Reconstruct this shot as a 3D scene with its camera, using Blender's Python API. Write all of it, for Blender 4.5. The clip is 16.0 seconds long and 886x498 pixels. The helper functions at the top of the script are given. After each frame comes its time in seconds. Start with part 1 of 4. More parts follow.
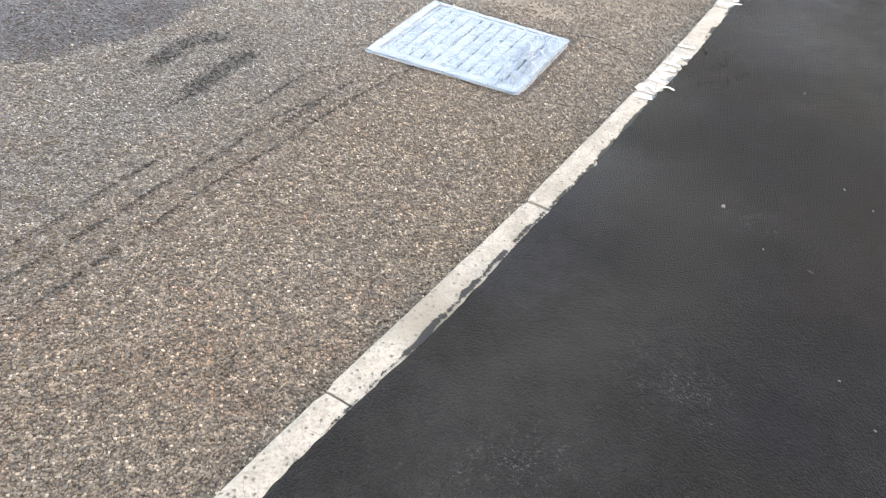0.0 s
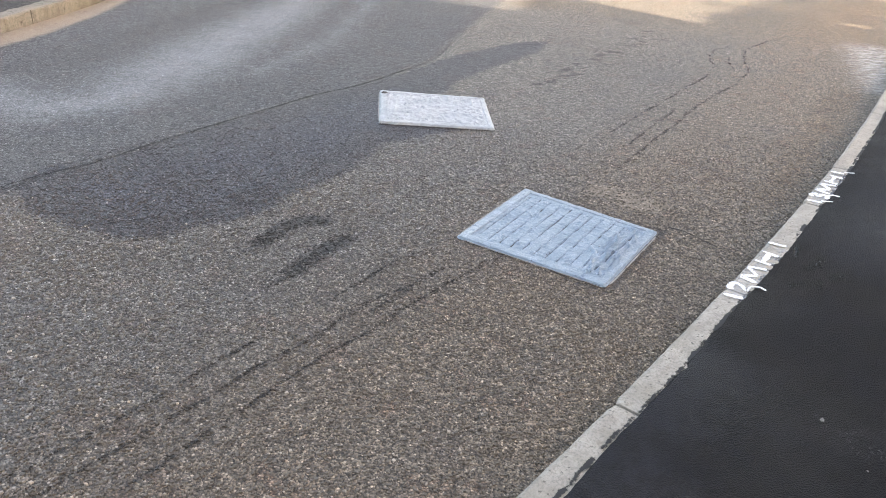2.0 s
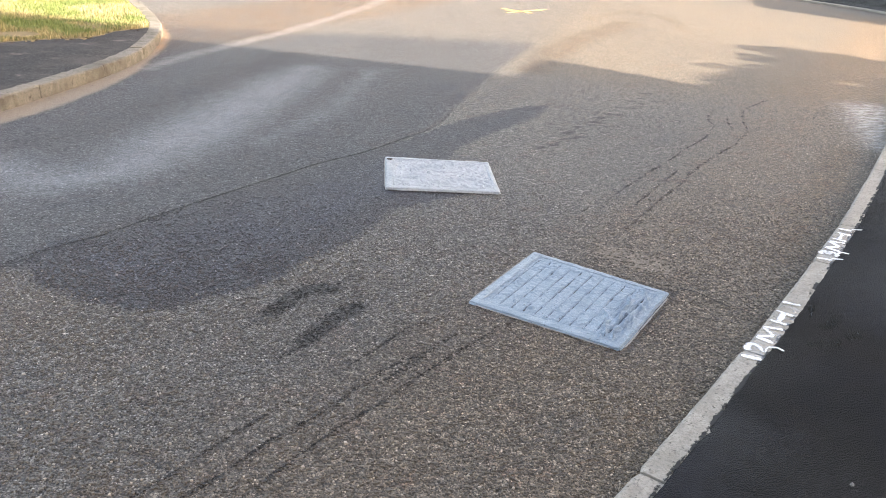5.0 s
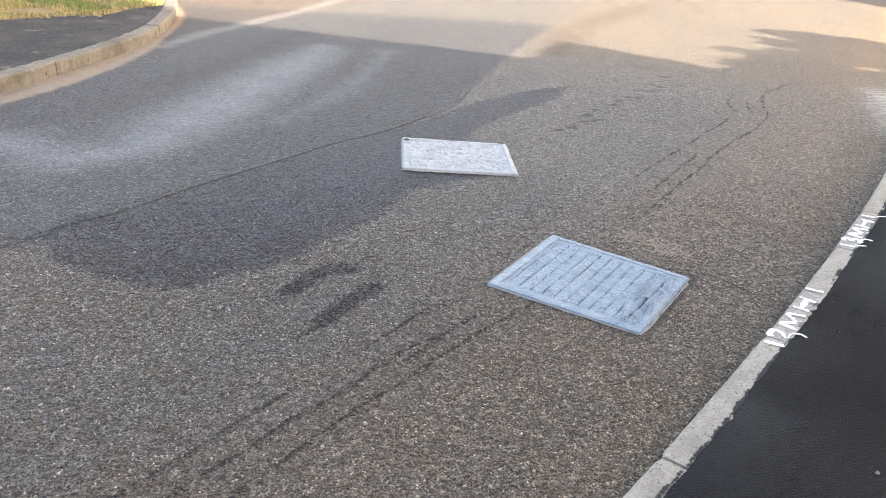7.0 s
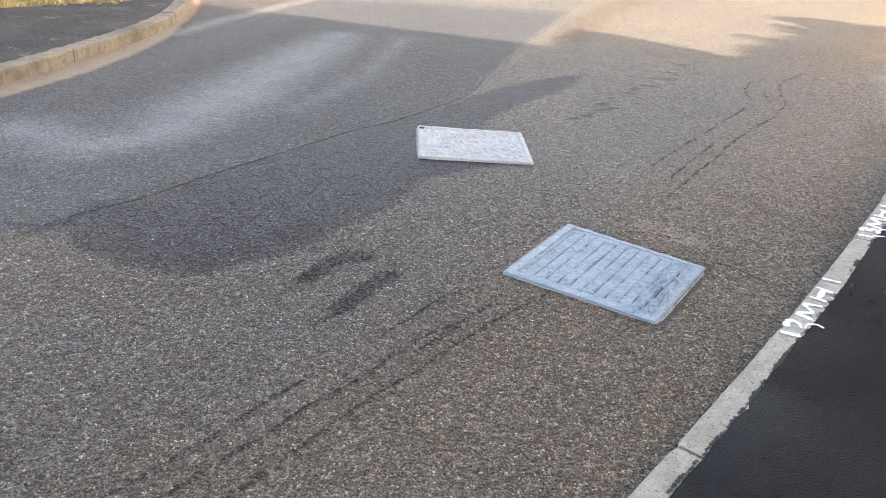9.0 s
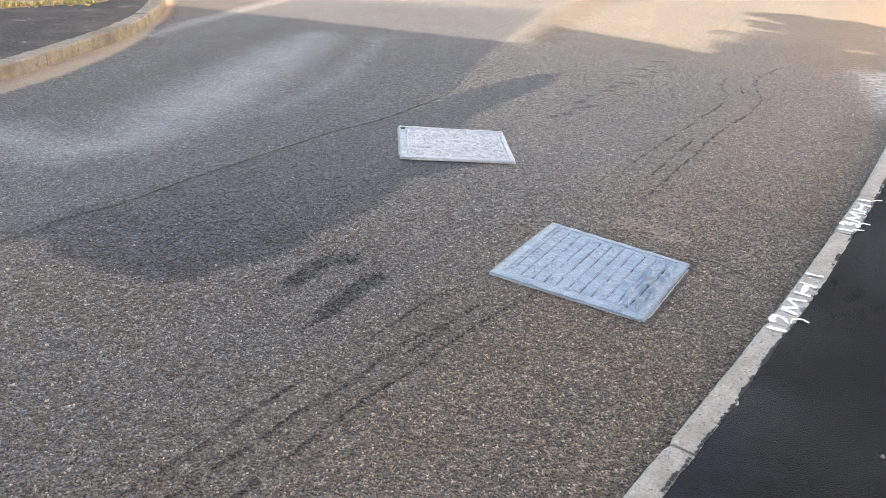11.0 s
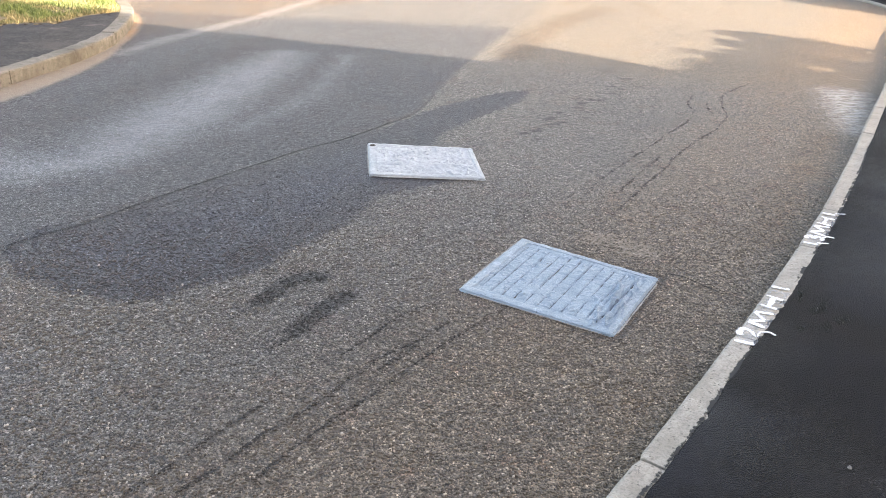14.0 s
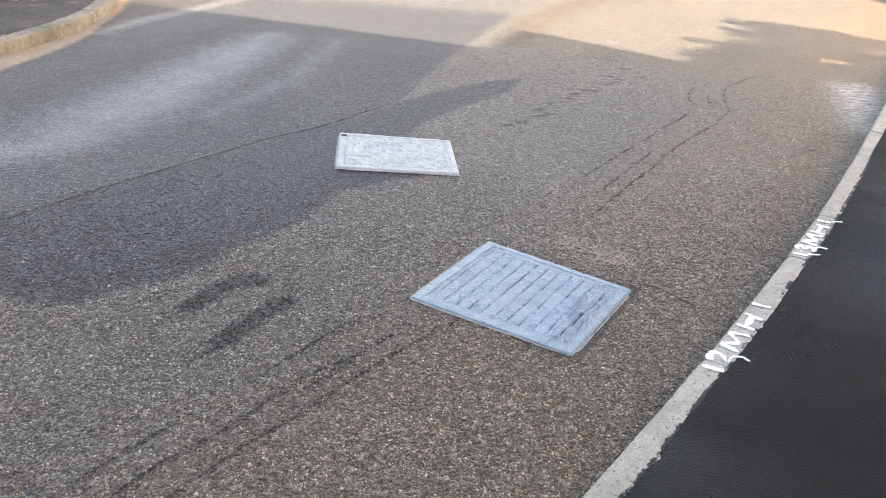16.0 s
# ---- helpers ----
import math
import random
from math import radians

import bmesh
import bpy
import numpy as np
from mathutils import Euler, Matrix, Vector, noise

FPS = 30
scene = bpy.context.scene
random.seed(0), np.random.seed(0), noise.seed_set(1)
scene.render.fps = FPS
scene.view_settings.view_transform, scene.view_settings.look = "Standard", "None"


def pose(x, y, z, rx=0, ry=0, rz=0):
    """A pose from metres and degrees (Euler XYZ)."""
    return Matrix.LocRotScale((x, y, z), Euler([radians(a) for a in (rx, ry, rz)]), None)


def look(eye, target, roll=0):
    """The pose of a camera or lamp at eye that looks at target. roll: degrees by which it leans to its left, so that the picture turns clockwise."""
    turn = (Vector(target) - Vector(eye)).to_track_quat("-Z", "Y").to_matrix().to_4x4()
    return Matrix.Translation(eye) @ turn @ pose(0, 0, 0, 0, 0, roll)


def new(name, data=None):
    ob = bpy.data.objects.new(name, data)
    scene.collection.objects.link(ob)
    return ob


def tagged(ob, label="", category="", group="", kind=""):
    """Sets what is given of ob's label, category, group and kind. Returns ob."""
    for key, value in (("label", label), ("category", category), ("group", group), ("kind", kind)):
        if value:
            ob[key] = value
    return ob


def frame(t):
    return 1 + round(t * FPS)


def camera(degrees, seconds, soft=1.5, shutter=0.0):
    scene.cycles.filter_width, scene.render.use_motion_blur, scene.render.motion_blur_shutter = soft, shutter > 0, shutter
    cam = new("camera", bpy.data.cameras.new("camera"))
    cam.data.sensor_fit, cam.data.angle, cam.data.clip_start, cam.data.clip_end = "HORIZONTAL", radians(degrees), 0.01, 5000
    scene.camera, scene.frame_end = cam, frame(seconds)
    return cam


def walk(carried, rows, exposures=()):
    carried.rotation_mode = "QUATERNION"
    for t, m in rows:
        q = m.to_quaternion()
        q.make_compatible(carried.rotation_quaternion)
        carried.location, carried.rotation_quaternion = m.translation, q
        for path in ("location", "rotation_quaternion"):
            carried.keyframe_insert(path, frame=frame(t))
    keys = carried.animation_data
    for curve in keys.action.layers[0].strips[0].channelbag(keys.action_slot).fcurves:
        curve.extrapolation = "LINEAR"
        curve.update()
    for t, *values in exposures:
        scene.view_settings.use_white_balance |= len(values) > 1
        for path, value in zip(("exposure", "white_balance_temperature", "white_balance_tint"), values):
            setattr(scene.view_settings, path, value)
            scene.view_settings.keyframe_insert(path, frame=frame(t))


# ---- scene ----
cam = camera(56.9, 16.0, 0.8, 0.2)
PATH = [
    (0, (-0.273, 0.775, 1.488), (0.001, 2.319, 0.246), 5.8),
    (0.5, (-0.285, 0.786, 1.528), (-0.093, 2.418, 0.388), 6.4),
    (1, (-0.289, 0.796, 1.561), (-0.158, 2.479, 0.489), 5.3),
    (1.5, (-0.293, 0.827, 1.583), (-0.203, 2.561, 0.592), 4.4),
    (2, (-0.309, 0.814, 1.606), (-0.235, 2.578, 0.665), 4.2),
    (2.5, (-0.314, 0.824, 1.623), (-0.256, 2.606, 0.717), 3.8),
    (3, (-0.317, 0.824, 1.636), (-0.258, 2.628, 0.773), 3.3),
    (3.5, (-0.332, 0.828, 1.631), (-0.274, 2.646, 0.799), 3.1),
    (6, (-0.372, 0.84, 1.599), (-0.298, 2.67, 0.795), 2.9),
    (6.5, (-0.384, 0.852, 1.592), (-0.326, 2.673, 0.766), 3.1),
    (7, (-0.396, 0.853, 1.595), (-0.35, 2.666, 0.75), 3.4),
    (7.5, (-0.398, 0.855, 1.598), (-0.368, 2.659, 0.734), 3.4),
    (8, (-0.396, 0.85, 1.598), (-0.377, 2.651, 0.728), 3.4),
    (8.5, (-0.4, 0.843, 1.6), (-0.387, 2.643, 0.728), 3.3),
    (11, (-0.448, 0.86, 1.607), (-0.375, 2.657, 0.732), 3.1),
    (11.5, (-0.433, 0.855, 1.613), (-0.342, 2.656, 0.748), 3.1),
    (12, (-0.424, 0.854, 1.616), (-0.315, 2.659, 0.761), 3.1),
    (12.5, (-0.427, 0.851, 1.615), (-0.306, 2.661, 0.772), 3.3),
    (13, (-0.43, 0.851, 1.617), (-0.303, 2.664, 0.781), 3.4),
    (13.5, (-0.432, 0.856, 1.611), (-0.304, 2.67, 0.779), 3.4),
    (14, (-0.432, 0.867, 1.601), (-0.295, 2.68, 0.768), 3.4),
    (14.5, (-0.395, 0.908, 1.586), (-0.257, 2.717, 0.745), 3.3),
    (15, (-0.294, 0.987, 1.589), (-0.16, 2.795, 0.744), 3.3),
    (15.5, (-0.198, 1.066, 1.577), (-0.078, 2.872, 0.727), 3.6),
    (16, (-0.16, 1.151, 1.565), (-0.061, 2.95, 0.697), 4.2),
]
TINT = 15
STOPS = [(t, stops, 7900 + 1050 * max(0.0, 1 - t / 2.0), TINT) for t, stops in ((0.0, 3.44), (0.5, 3.25), (1.0, 3.01), (1.5, 2.82), (2.5, 2.56), (3.5, 2.47), (6.0, 2.59), (7.0, 2.67), (8.5, 2.61), (11.0, 2.59), (12.5, 2.57), (14.5, 2.68), (16.0, 2.70))]
walk(cam, [(t, look(eye, target, roll)) for t, eye, target, roll in PATH], STOPS)

# ---- light ----
SUN_TO = Vector((0.848, -0.530, 0.404)).normalized()   # towards the sun
ELEV = math.asin(SUN_TO.z)
world = bpy.data.worlds.new("sky")
scene.world = world
world.use_nodes = True
wn = world.node_tree
sky = wn.nodes.new("ShaderNodeTexSky")
sky.sky_type = 'NISHITA'
sky.sun_disc = False
sky.dust_density = 4.0
sky.ozone_density = 0.4
sky.sun_elevation = ELEV
sky.sun_rotation = math.atan2(SUN_TO.x, SUN_TO.y)
wn.nodes["Background"].inputs["Strength"].default_value = 0.15
wn.links.new(sky.outputs[0], wn.nodes["Background"].inputs["Color"])
sun = new("sun", bpy.data.lights.new("sun", 'SUN'))
sun.data.energy = 4.2
sun.data.angle = radians(0.55)
sun.data.color = (1.0, 0.955, 0.88)
sun.matrix_world = look(SUN_TO * 40, (0, 0, 0))


# ---- materials ----
class Mat:
    """A small wrapper to write node materials in few lines."""
    def __init__(self, name, rough=0.8, metal=0.0, spec=0.5):
        self.m = bpy.data.materials.new(name)
        self.m.use_nodes = True
        self.t = self.m.node_tree
        self.b = self.t.nodes["Principled BSDF"]
        self.b.inputs["Roughness"].default_value = rough
        self.b.inputs["Metallic"].default_value = metal
        self.b.inputs["Specular IOR Level"].default_value = spec
        self.pos = self.t.nodes.new("ShaderNodeNewGeometry").outputs["Position"]

    def put(self, sock, v):
        if hasattr(v, "is_output"):
            self.t.links.new(v, sock)
        elif isinstance(v, (tuple, list)) and len(v) == 3 and sock.type == 'RGBA':
            sock.default_value = (*v, 1)
        else:
            sock.default_value = v

    def noise(self, scale, detail=4, rough=0.55, warp=0.0, vec=None, stretch=None):
        vec = vec or self.pos
        if stretch:
            mp = self.t.nodes.new("ShaderNodeMapping")
            self.put(mp.inputs["Vector"], vec)
            mp.inputs["Rotation"].default_value = (0, 0, stretch[1])
            mp.inputs["Scale"].default_value = stretch[0]
            vec = mp.outputs[0]
        n = self.t.nodes.new("ShaderNodeTexNoise")
        self.put(n.inputs["Vector"], vec)
        n.inputs["Scale"].default_value = scale
        n.inputs["Detail"].default_value = detail
        n.inputs["Roughness"].default_value = rough
        n.inputs["Distortion"].default_value = warp
        return n.outputs["Fac"]

    def cells(self, scale, feature='F1', rnd=1.0):
        n = self.t.nodes.new("ShaderNodeTexVoronoi")
        n.feature = feature
        self.put(n.inputs["Vector"], self.pos)
        n.inputs["Scale"].default_value = scale
        n.inputs["Randomness"].default_value = rnd
        return n

    def math(self, op, a, b=0.0, c=0.0):
        n = self.t.nodes.new("ShaderNodeMath")
        n.operation = op
        for s, v in zip(n.inputs, (a, b, c)):
            self.put(s, v)
        return n.outputs[0]

    def step(self, v, lo, hi, a=0.0, b=1.0):
        n = self.t.nodes.new("ShaderNodeMapRange")
        n.interpolation_type = 'SMOOTHSTEP'
        for s, x in zip(n.inputs, (v, lo, hi, a, b)):
            self.put(s, x)
        return n.outputs[0]

    def mix(self, f, a, b, blend='MIX'):
        n = self.t.nodes.new("ShaderNodeMix")
        n.data_type = 'RGBA'
        n.blend_type = blend
        self.put(n.inputs[0], f)
        self.put(n.inputs[6], a)
        self.put(n.inputs[7], b)
        return n.outputs[2]

    def ramp(self, v, stops):
        n = self.t.nodes.new("ShaderNodeValToRGB")
        self.put(n.inputs[0], v)
        while len(n.color_ramp.elements) < len(stops):
            n.color_ramp.elements.new(0.5)
        for e, (p, c) in zip(n.color_ramp.elements, stops):
            e.position = p
            e.color = (*c, 1)
        return n.outputs[0]

    def attr(self, name):
        n = self.t.nodes.new("ShaderNodeAttribute")
        n.attribute_name = name
        return n.outputs["Fac"]

    def sep(self, colour):
        n = self.t.nodes.new("ShaderNodeSeparateColor")
        self.put(n.inputs[0], colour)
        return n.outputs

    def rand(self):
        return self.t.nodes.new("ShaderNodeObjectInfo").outputs["Random"]

    def bump(self, h, dist, strength=1.0):
        n = self.t.nodes.new("ShaderNodeBump")
        n.inputs["Distance"].default_value = dist
        n.inputs["Strength"].default_value = strength
        self.put(n.inputs["Height"], h)
        self.put(self.b.inputs["Normal"], n.outputs[0])

    def done(self, colour=None, rough=None):
        if colour is not None:
            self.put(self.b.inputs["Base Color"], colour)
        if rough is not None:
            self.put(self.b.inputs["Roughness"], rough)
        return self.m


def road_material():
    m = Mat("worn_chipped_asphalt", 0.75, 0.0, 0.42)
    big = m.noise(0.55, 5, 0.6)
    mid = m.noise(3.5, 6, 0.62)
    fine = m.noise(45, 4, 0.6)
    rag = m.math('ADD', m.math('MULTIPLY', m.math('SUBTRACT', m.noise(9, 6, 0.7), 0.5), 0.11),
                 m.math('MULTIPLY', m.math('SUBTRACT', m.noise(60, 3, 0.7), 0.5), 0.07))

    def field(name, soft, lo, hi, a=1.0, b=0.0):
        """A drawn region of the road with a ragged edge."""
        return m.step(m.math('ADD', m.attr(name), m.math('MULTIPLY', rag, soft)), lo, hi, a, b)

    def tint(f, c, t):
        return m.mix(f, c, m.mix(1.0, c, t, 'MULTIPLY'))

    def both(a, b):
        return m.math('MULTIPLY', a, b)

    # chippings of mixed stone in a dark binder
    stones = m.cells(112)
    rnd = m.sep(stones.outputs["Color"])
    small = m.cells(260)
    rnd2 = m.sep(small.outputs["Color"])
    chips = m.ramp(rnd[0], [(0.0, (0.085, 0.080, 0.073)), (0.35, (0.118, 0.111, 0.101)), (0.70, (0.146, 0.137, 0.124)),
                            (0.90, (0.190, 0.177, 0.159)), (0.97, (0.26, 0.245, 0.222)), (1.0, (0.40, 0.38, 0.35))])
    grit = m.ramp(rnd2[1], [(0.0, (0.020, 0.019, 0.018)), (0.6, (0.066, 0.061, 0.055)), (1.0, (0.20, 0.186, 0.165))])
    col = m.mix(m.step(stones.outputs["Distance"], 0.34, 0.60), chips, grit)
    # tufts of darker binder and worn pale stone, plus noise painting the relief's shading
    lump = both(m.step(m.noise(48, 3, 0.8), 0.38, 0.62, 0.64, 1.36), m.step(m.noise(27, 2, 0.6), 0.36, 0.64, 0.78, 1.24))
    grey = m.t.nodes.new("ShaderNodeCombineColor")
    for k in range(3):
        m.put(grey.inputs[k], lump)
    col = m.mix(1.0, col, grey.outputs[0], 'MULTIPLY')
    pits = m.cells(58)
    pit = both(m.step(pits.outputs["Distance"], 0.20, 0.40, 1.0, 0.0), m.step(m.sep(pits.outputs["Color"])[1], 0.58, 0.68))
    col = m.mix(both(pit, 0.62), col, (0.020, 0.018, 0.017))
    pale_stone = m.cells(44)
    light = both(m.step(pale_stone.outputs["Distance"], 0.10, 0.20, 1.0, 0.0), m.step(m.sep(pale_stone.outputs["Color"])[2], 0.72, 0.80))
    col = m.mix(both(light, 0.62), col, (0.42, 0.40, 0.37))
    tone = m.ramp(big, [(0.25, (0.90, 0.895, 0.90)), (0.5, (1.05, 1.045, 1.03)), (0.75, (1.16, 1.13, 1.08))])
    col = m.mix(1.0, col, tone, 'MULTIPLY')
    # brown dust gathered along the kerb and rusty mottles
    warm = field("warm", 4.0, 0.25, 1.15)
    col = tint(both(warm, 0.9), col, (1.29, 1.10, 0.91))
    mottle = both(m.step(m.noise(5.5, 5, 0.7, 0.4), 0.52, 0.66), m.step(m.noise(24, 3, 0.7), 0.35, 0.6, 0.4, 1.0))
    col = tint(both(mottle, 0.7), col, (0.90, 0.72, 0.66))
    col = tint(both(m.step(m.noise(2.6, 5, 0.65, 0.3), 0.54, 0.68), 0.6), col, (0.78, 0.80, 0.88))
    # blue-grey lane, dark repair, and wheel-polished bands with their sky sheen painted in
    lane = field("lane", 0.6, -0.05, 0.06, 0.0, 1.0)
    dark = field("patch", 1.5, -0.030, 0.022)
    polish_sheen = both(field("polish_sheen", 3.5, -0.22, 0.34), m.step(mid, 0.25, 0.6, 0.65, 1.0))
    col = tint(both(lane, 0.95), col, (0.57, 0.62, 0.735))
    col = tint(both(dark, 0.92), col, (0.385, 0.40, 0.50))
    # bluish sheen inside the repair, put into its colour
    inner_sheen = both(field("patch", 3.0, -0.30, -0.12), m.step(m.noise(1.9, 3, 0.55, 0.5), 0.34, 0.60, 0.25, 1.0))
    col = tint(both(inner_sheen, 0.7), col, (1.0, 1.08, 1.30))
    gap = both(m.step(m.noise(56, 3, 0.75, 0.8), 0.50, 0.58), m.math('MAXIMUM', dark, both(lane, 0.8)))
    col = m.mix(both(gap, 0.72), col, (0.014, 0.0135, 0.0145))
    damp = both(field("damp", 4.0, -0.25, 0.32), m.step(mid, 0.3, 0.65, 0.5, 1.0))
    col = tint(both(damp, 0.85), col, (0.70, 0.63, 0.58))
    # pale blue mixed into the polished bands as reflected sky
    col = m.mix(both(polish_sheen, 0.72), col, m.mix(0.35, m.mix(1.0, col, (2.0, 2.05, 2.15), 'MULTIPLY'), (0.20, 0.218, 0.25)))
    streak = field("streak", 0.4, -0.012, 0.014)
    col = tint(both(streak, 0.82), col, (0.26, 0.255, 0.26))
    # dragged tyre lines, joint and cracks, worn away in places, and a painted contact line
    broken = both(m.step(m.noise(9, 4, 0.75), 0.38, 0.56), m.step(m.noise(40, 3, 0.7), 0.38, 0.58))
    tyre = both(field("tyre", 0.5, 0.002, 0.016), broken)
    col = m.mix(both(tyre, 0.40), col, (0.030, 0.027, 0.025))
    col = m.mix(field("tyre", 0.6, 0.0, 0.05, 0.12, 0.0), col, (0.04, 0.036, 0.033))
    crack = both(field("crack", 0.22, 0.005, 0.020), m.step(m.noise(5, 3, 0.6), 0.30, 0.5))
    col = m.mix(both(crack, 0.85), col, (0.022, 0.020, 0.019))
    # dust, sand and stains, plus painted sun warmth and a kerbside lift
    sand = both(field("sand", 0.7, -0.03, 0.05), m.step(mid, 0.2, 0.55, 0.7, 1.0))
    col = m.mix(both(sand, 0.9), col, m.mix(fine, (0.18, 0.148, 0.114), (0.30, 0.252, 0.20)))
    rust = both(field("rust", 3.0, -0.3, 0.35), m.step(mid, 0.3, 0.7, 0.5, 1.0))
    col = tint(rust, col, (1.06, 0.80, 0.58))
    pale = both(field("pale", 1.0, -0.07, 0.09), m.step(m.noise(6, 4, 0.6, 0.4), 0.30, 0.60, 0.45, 1.0))
    col = m.mix(both(pale, 0.34), col, (0.30, 0.295, 0.29))
    # sunlight on the far road strengthened by a warm, lighter tint
    sun_warm = field("sun_warm", 4.0, -0.6, 0.5)
    col = tint(sun_warm, col, (1.10, 1.025, 0.91))
    stain = both(field("stain", 2.2, -0.12, 0.16), m.step(mid, 0.3, 0.6, 0.5, 1.0))
    col = tint(both(stain, 0.8), col, (0.72, 0.60, 0.47))
    # brown grit by the kerb, lightened to offset the kerb's shade
    grit_lift = both(field("kerbside", 1.2, 0.02, 0.34), m.step(mid, 0.25, 0.6, 0.5, 1.0))
    col = tint(grit_lift, col, (1.13, 1.07, 1.0))
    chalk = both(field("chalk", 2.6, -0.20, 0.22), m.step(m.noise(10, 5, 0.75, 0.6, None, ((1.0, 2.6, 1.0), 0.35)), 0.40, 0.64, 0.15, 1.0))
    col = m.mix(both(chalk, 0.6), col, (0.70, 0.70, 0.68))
    spots = both(m.step(m.noise(11, 3, 0.6), 0.68, 0.76), m.step(big, 0.40, 0.55))
    col = m.mix(both(spots, 0.6), col, (0.033, 0.030, 0.028))
    rough = m.math('SUBTRACT', m.math('ADD', 0.54, both(rnd[1], 0.22)), m.math('ADD', both(polish_sheen, 0.16), both(dark, 0.06)))
    h = m.math('ADD', both(m.step(stones.outputs["Distance"], 0.0, 0.70, 1.0, 0.0), m.step(rnd[2], 0.0, 1.0, 0.35, 1.0)),
               both(m.step(small.outputs["Distance"], 0.0, 0.7, 1.0, 0.0), 0.3))
    h = m.math('SUBTRACT', h, m.math('ADD', both(crack, 1.2), both(pit, 0.8)))
    m.bump(h, 0.0048, 0.9)
    return m.done(col, rough)


def pavement_material():
    m = Mat("fresh_fine_asphalt", 0.55, 0.0, 0.12)
    big = m.noise(1.1, 5, 0.6)
    mid = m.noise(6, 6, 0.65)
    stones = m.cells(190)
    rnd = m.sep(stones.outputs["Color"])
    col = m.ramp(rnd[0], [(0.0, (0.005, 0.0048, 0.0047)), (0.7, (0.0125, 0.0118, 0.0115)), (0.992, (0.022, 0.021, 0.0205)), (1.0, (0.06, 0.058, 0.055))])
    col = m.mix(0.55, col, m.ramp(mid, [(0.32, (0.0055, 0.0053, 0.0056)), (0.5, (0.0118, 0.0111, 0.0108)), (0.68, (0.0225, 0.0208, 0.0198))]))
    col = m.mix(m.step(big, 0.35, 0.7, 0.0, 0.55), col, m.mix(1.0, col, (1.30, 1.16, 1.06), 'MULTIPLY'))
    col = m.mix(m.step(m.noise(1.7, 4, 0.6, 0.5), 0.46, 0.66, 0.0, 0.8), col, m.mix(1.0, col, (0.72, 0.82, 1.05), 'MULTIPLY'))
    col = m.mix(1.0, col, (0.82, 0.82, 0.90), 'MULTIPLY')
    rag = m.math('MULTIPLY', m.math('SUBTRACT', m.noise(22, 5, 0.75), 0.5), 0.5)
    scuff = m.step(m.math('ADD', m.attr("scuff"), rag), 0.05, -0.12)
    dots = m.step(m.noise(120, 4, 0.75, 1.0), 0.54, 0.66)
    col = m.mix(m.math('MULTIPLY', m.math('MULTIPLY', scuff, dots), 0.85), col, (0.15, 0.15, 0.15))
    dent = m.math('MULTIPLY', m.step(m.noise(52, 4, 0.7), 0.60, 0.67), 0.85)
    col = m.mix(dent, col, (0.008, 0.008, 0.008))
    tiny = m.cells(260)
    glint = m.math('MULTIPLY', m.step(tiny.outputs["Distance"], 0.10, 0.26, 1.0, 0.0), m.step(m.sep(tiny.outputs["Color"])[1], 0.990, 0.994))
    col = m.mix(m.math('MULTIPLY', glint, m.step(m.noise(3.0, 3, 0.6), 0.40, 0.62, 0.1, 0.9)), col, (0.22, 0.215, 0.20))
    rough = m.math('ADD', m.step(big, 0.35, 0.65, 0.46, 0.66), m.math('MULTIPLY', mid, 0.2))
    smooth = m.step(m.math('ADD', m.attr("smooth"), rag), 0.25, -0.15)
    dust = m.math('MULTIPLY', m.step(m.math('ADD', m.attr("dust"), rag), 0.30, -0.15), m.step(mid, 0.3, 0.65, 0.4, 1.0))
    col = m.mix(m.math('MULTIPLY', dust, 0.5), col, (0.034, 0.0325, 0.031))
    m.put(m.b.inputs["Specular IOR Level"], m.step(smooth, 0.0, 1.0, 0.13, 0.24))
    # sky sheen of the smooth patches also painted in as a blue tint
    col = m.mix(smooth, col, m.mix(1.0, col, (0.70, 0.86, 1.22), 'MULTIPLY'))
    m.bump(m.math('ADD', m.step(stones.outputs["Distance"], 0.0, 0.8, 1.0, 0.0), m.math('ADD', m.math('MULTIPLY', mid, 0.6), m.math('MULTIPLY', dent, -1.0))), 0.0034, 0.9)
    return m.done(col, rough)


def old_path_material():
    m = Mat("old_path_asphalt", 0.8, 0.0, 0.2)
    mid = m.noise(2.6, 6, 0.7)
    st = m.cells(120)
    col = m.ramp(m.sep(st.outputs["Color"])[0], [(0.0, (0.012, 0.0118, 0.0125)), (0.7, (0.028, 0.0275, 0.029)), (1.0, (0.075, 0.073, 0.072))])
    col = m.mix(m.step(mid, 0.42, 0.72, 0.0, 0.6), col, (0.075, 0.068, 0.062))
    col = m.mix(m.step(m.noise(4, 5, 0.7, 0.5), 0.58, 0.70, 0.0, 0.8), col, (0.15, 0.128, 0.11))
    m.bump(m.step(st.outputs["Distance"], 0.0, 0.8, 1.0, 0.0), 0.002, 0.7)
    return m.done(col)


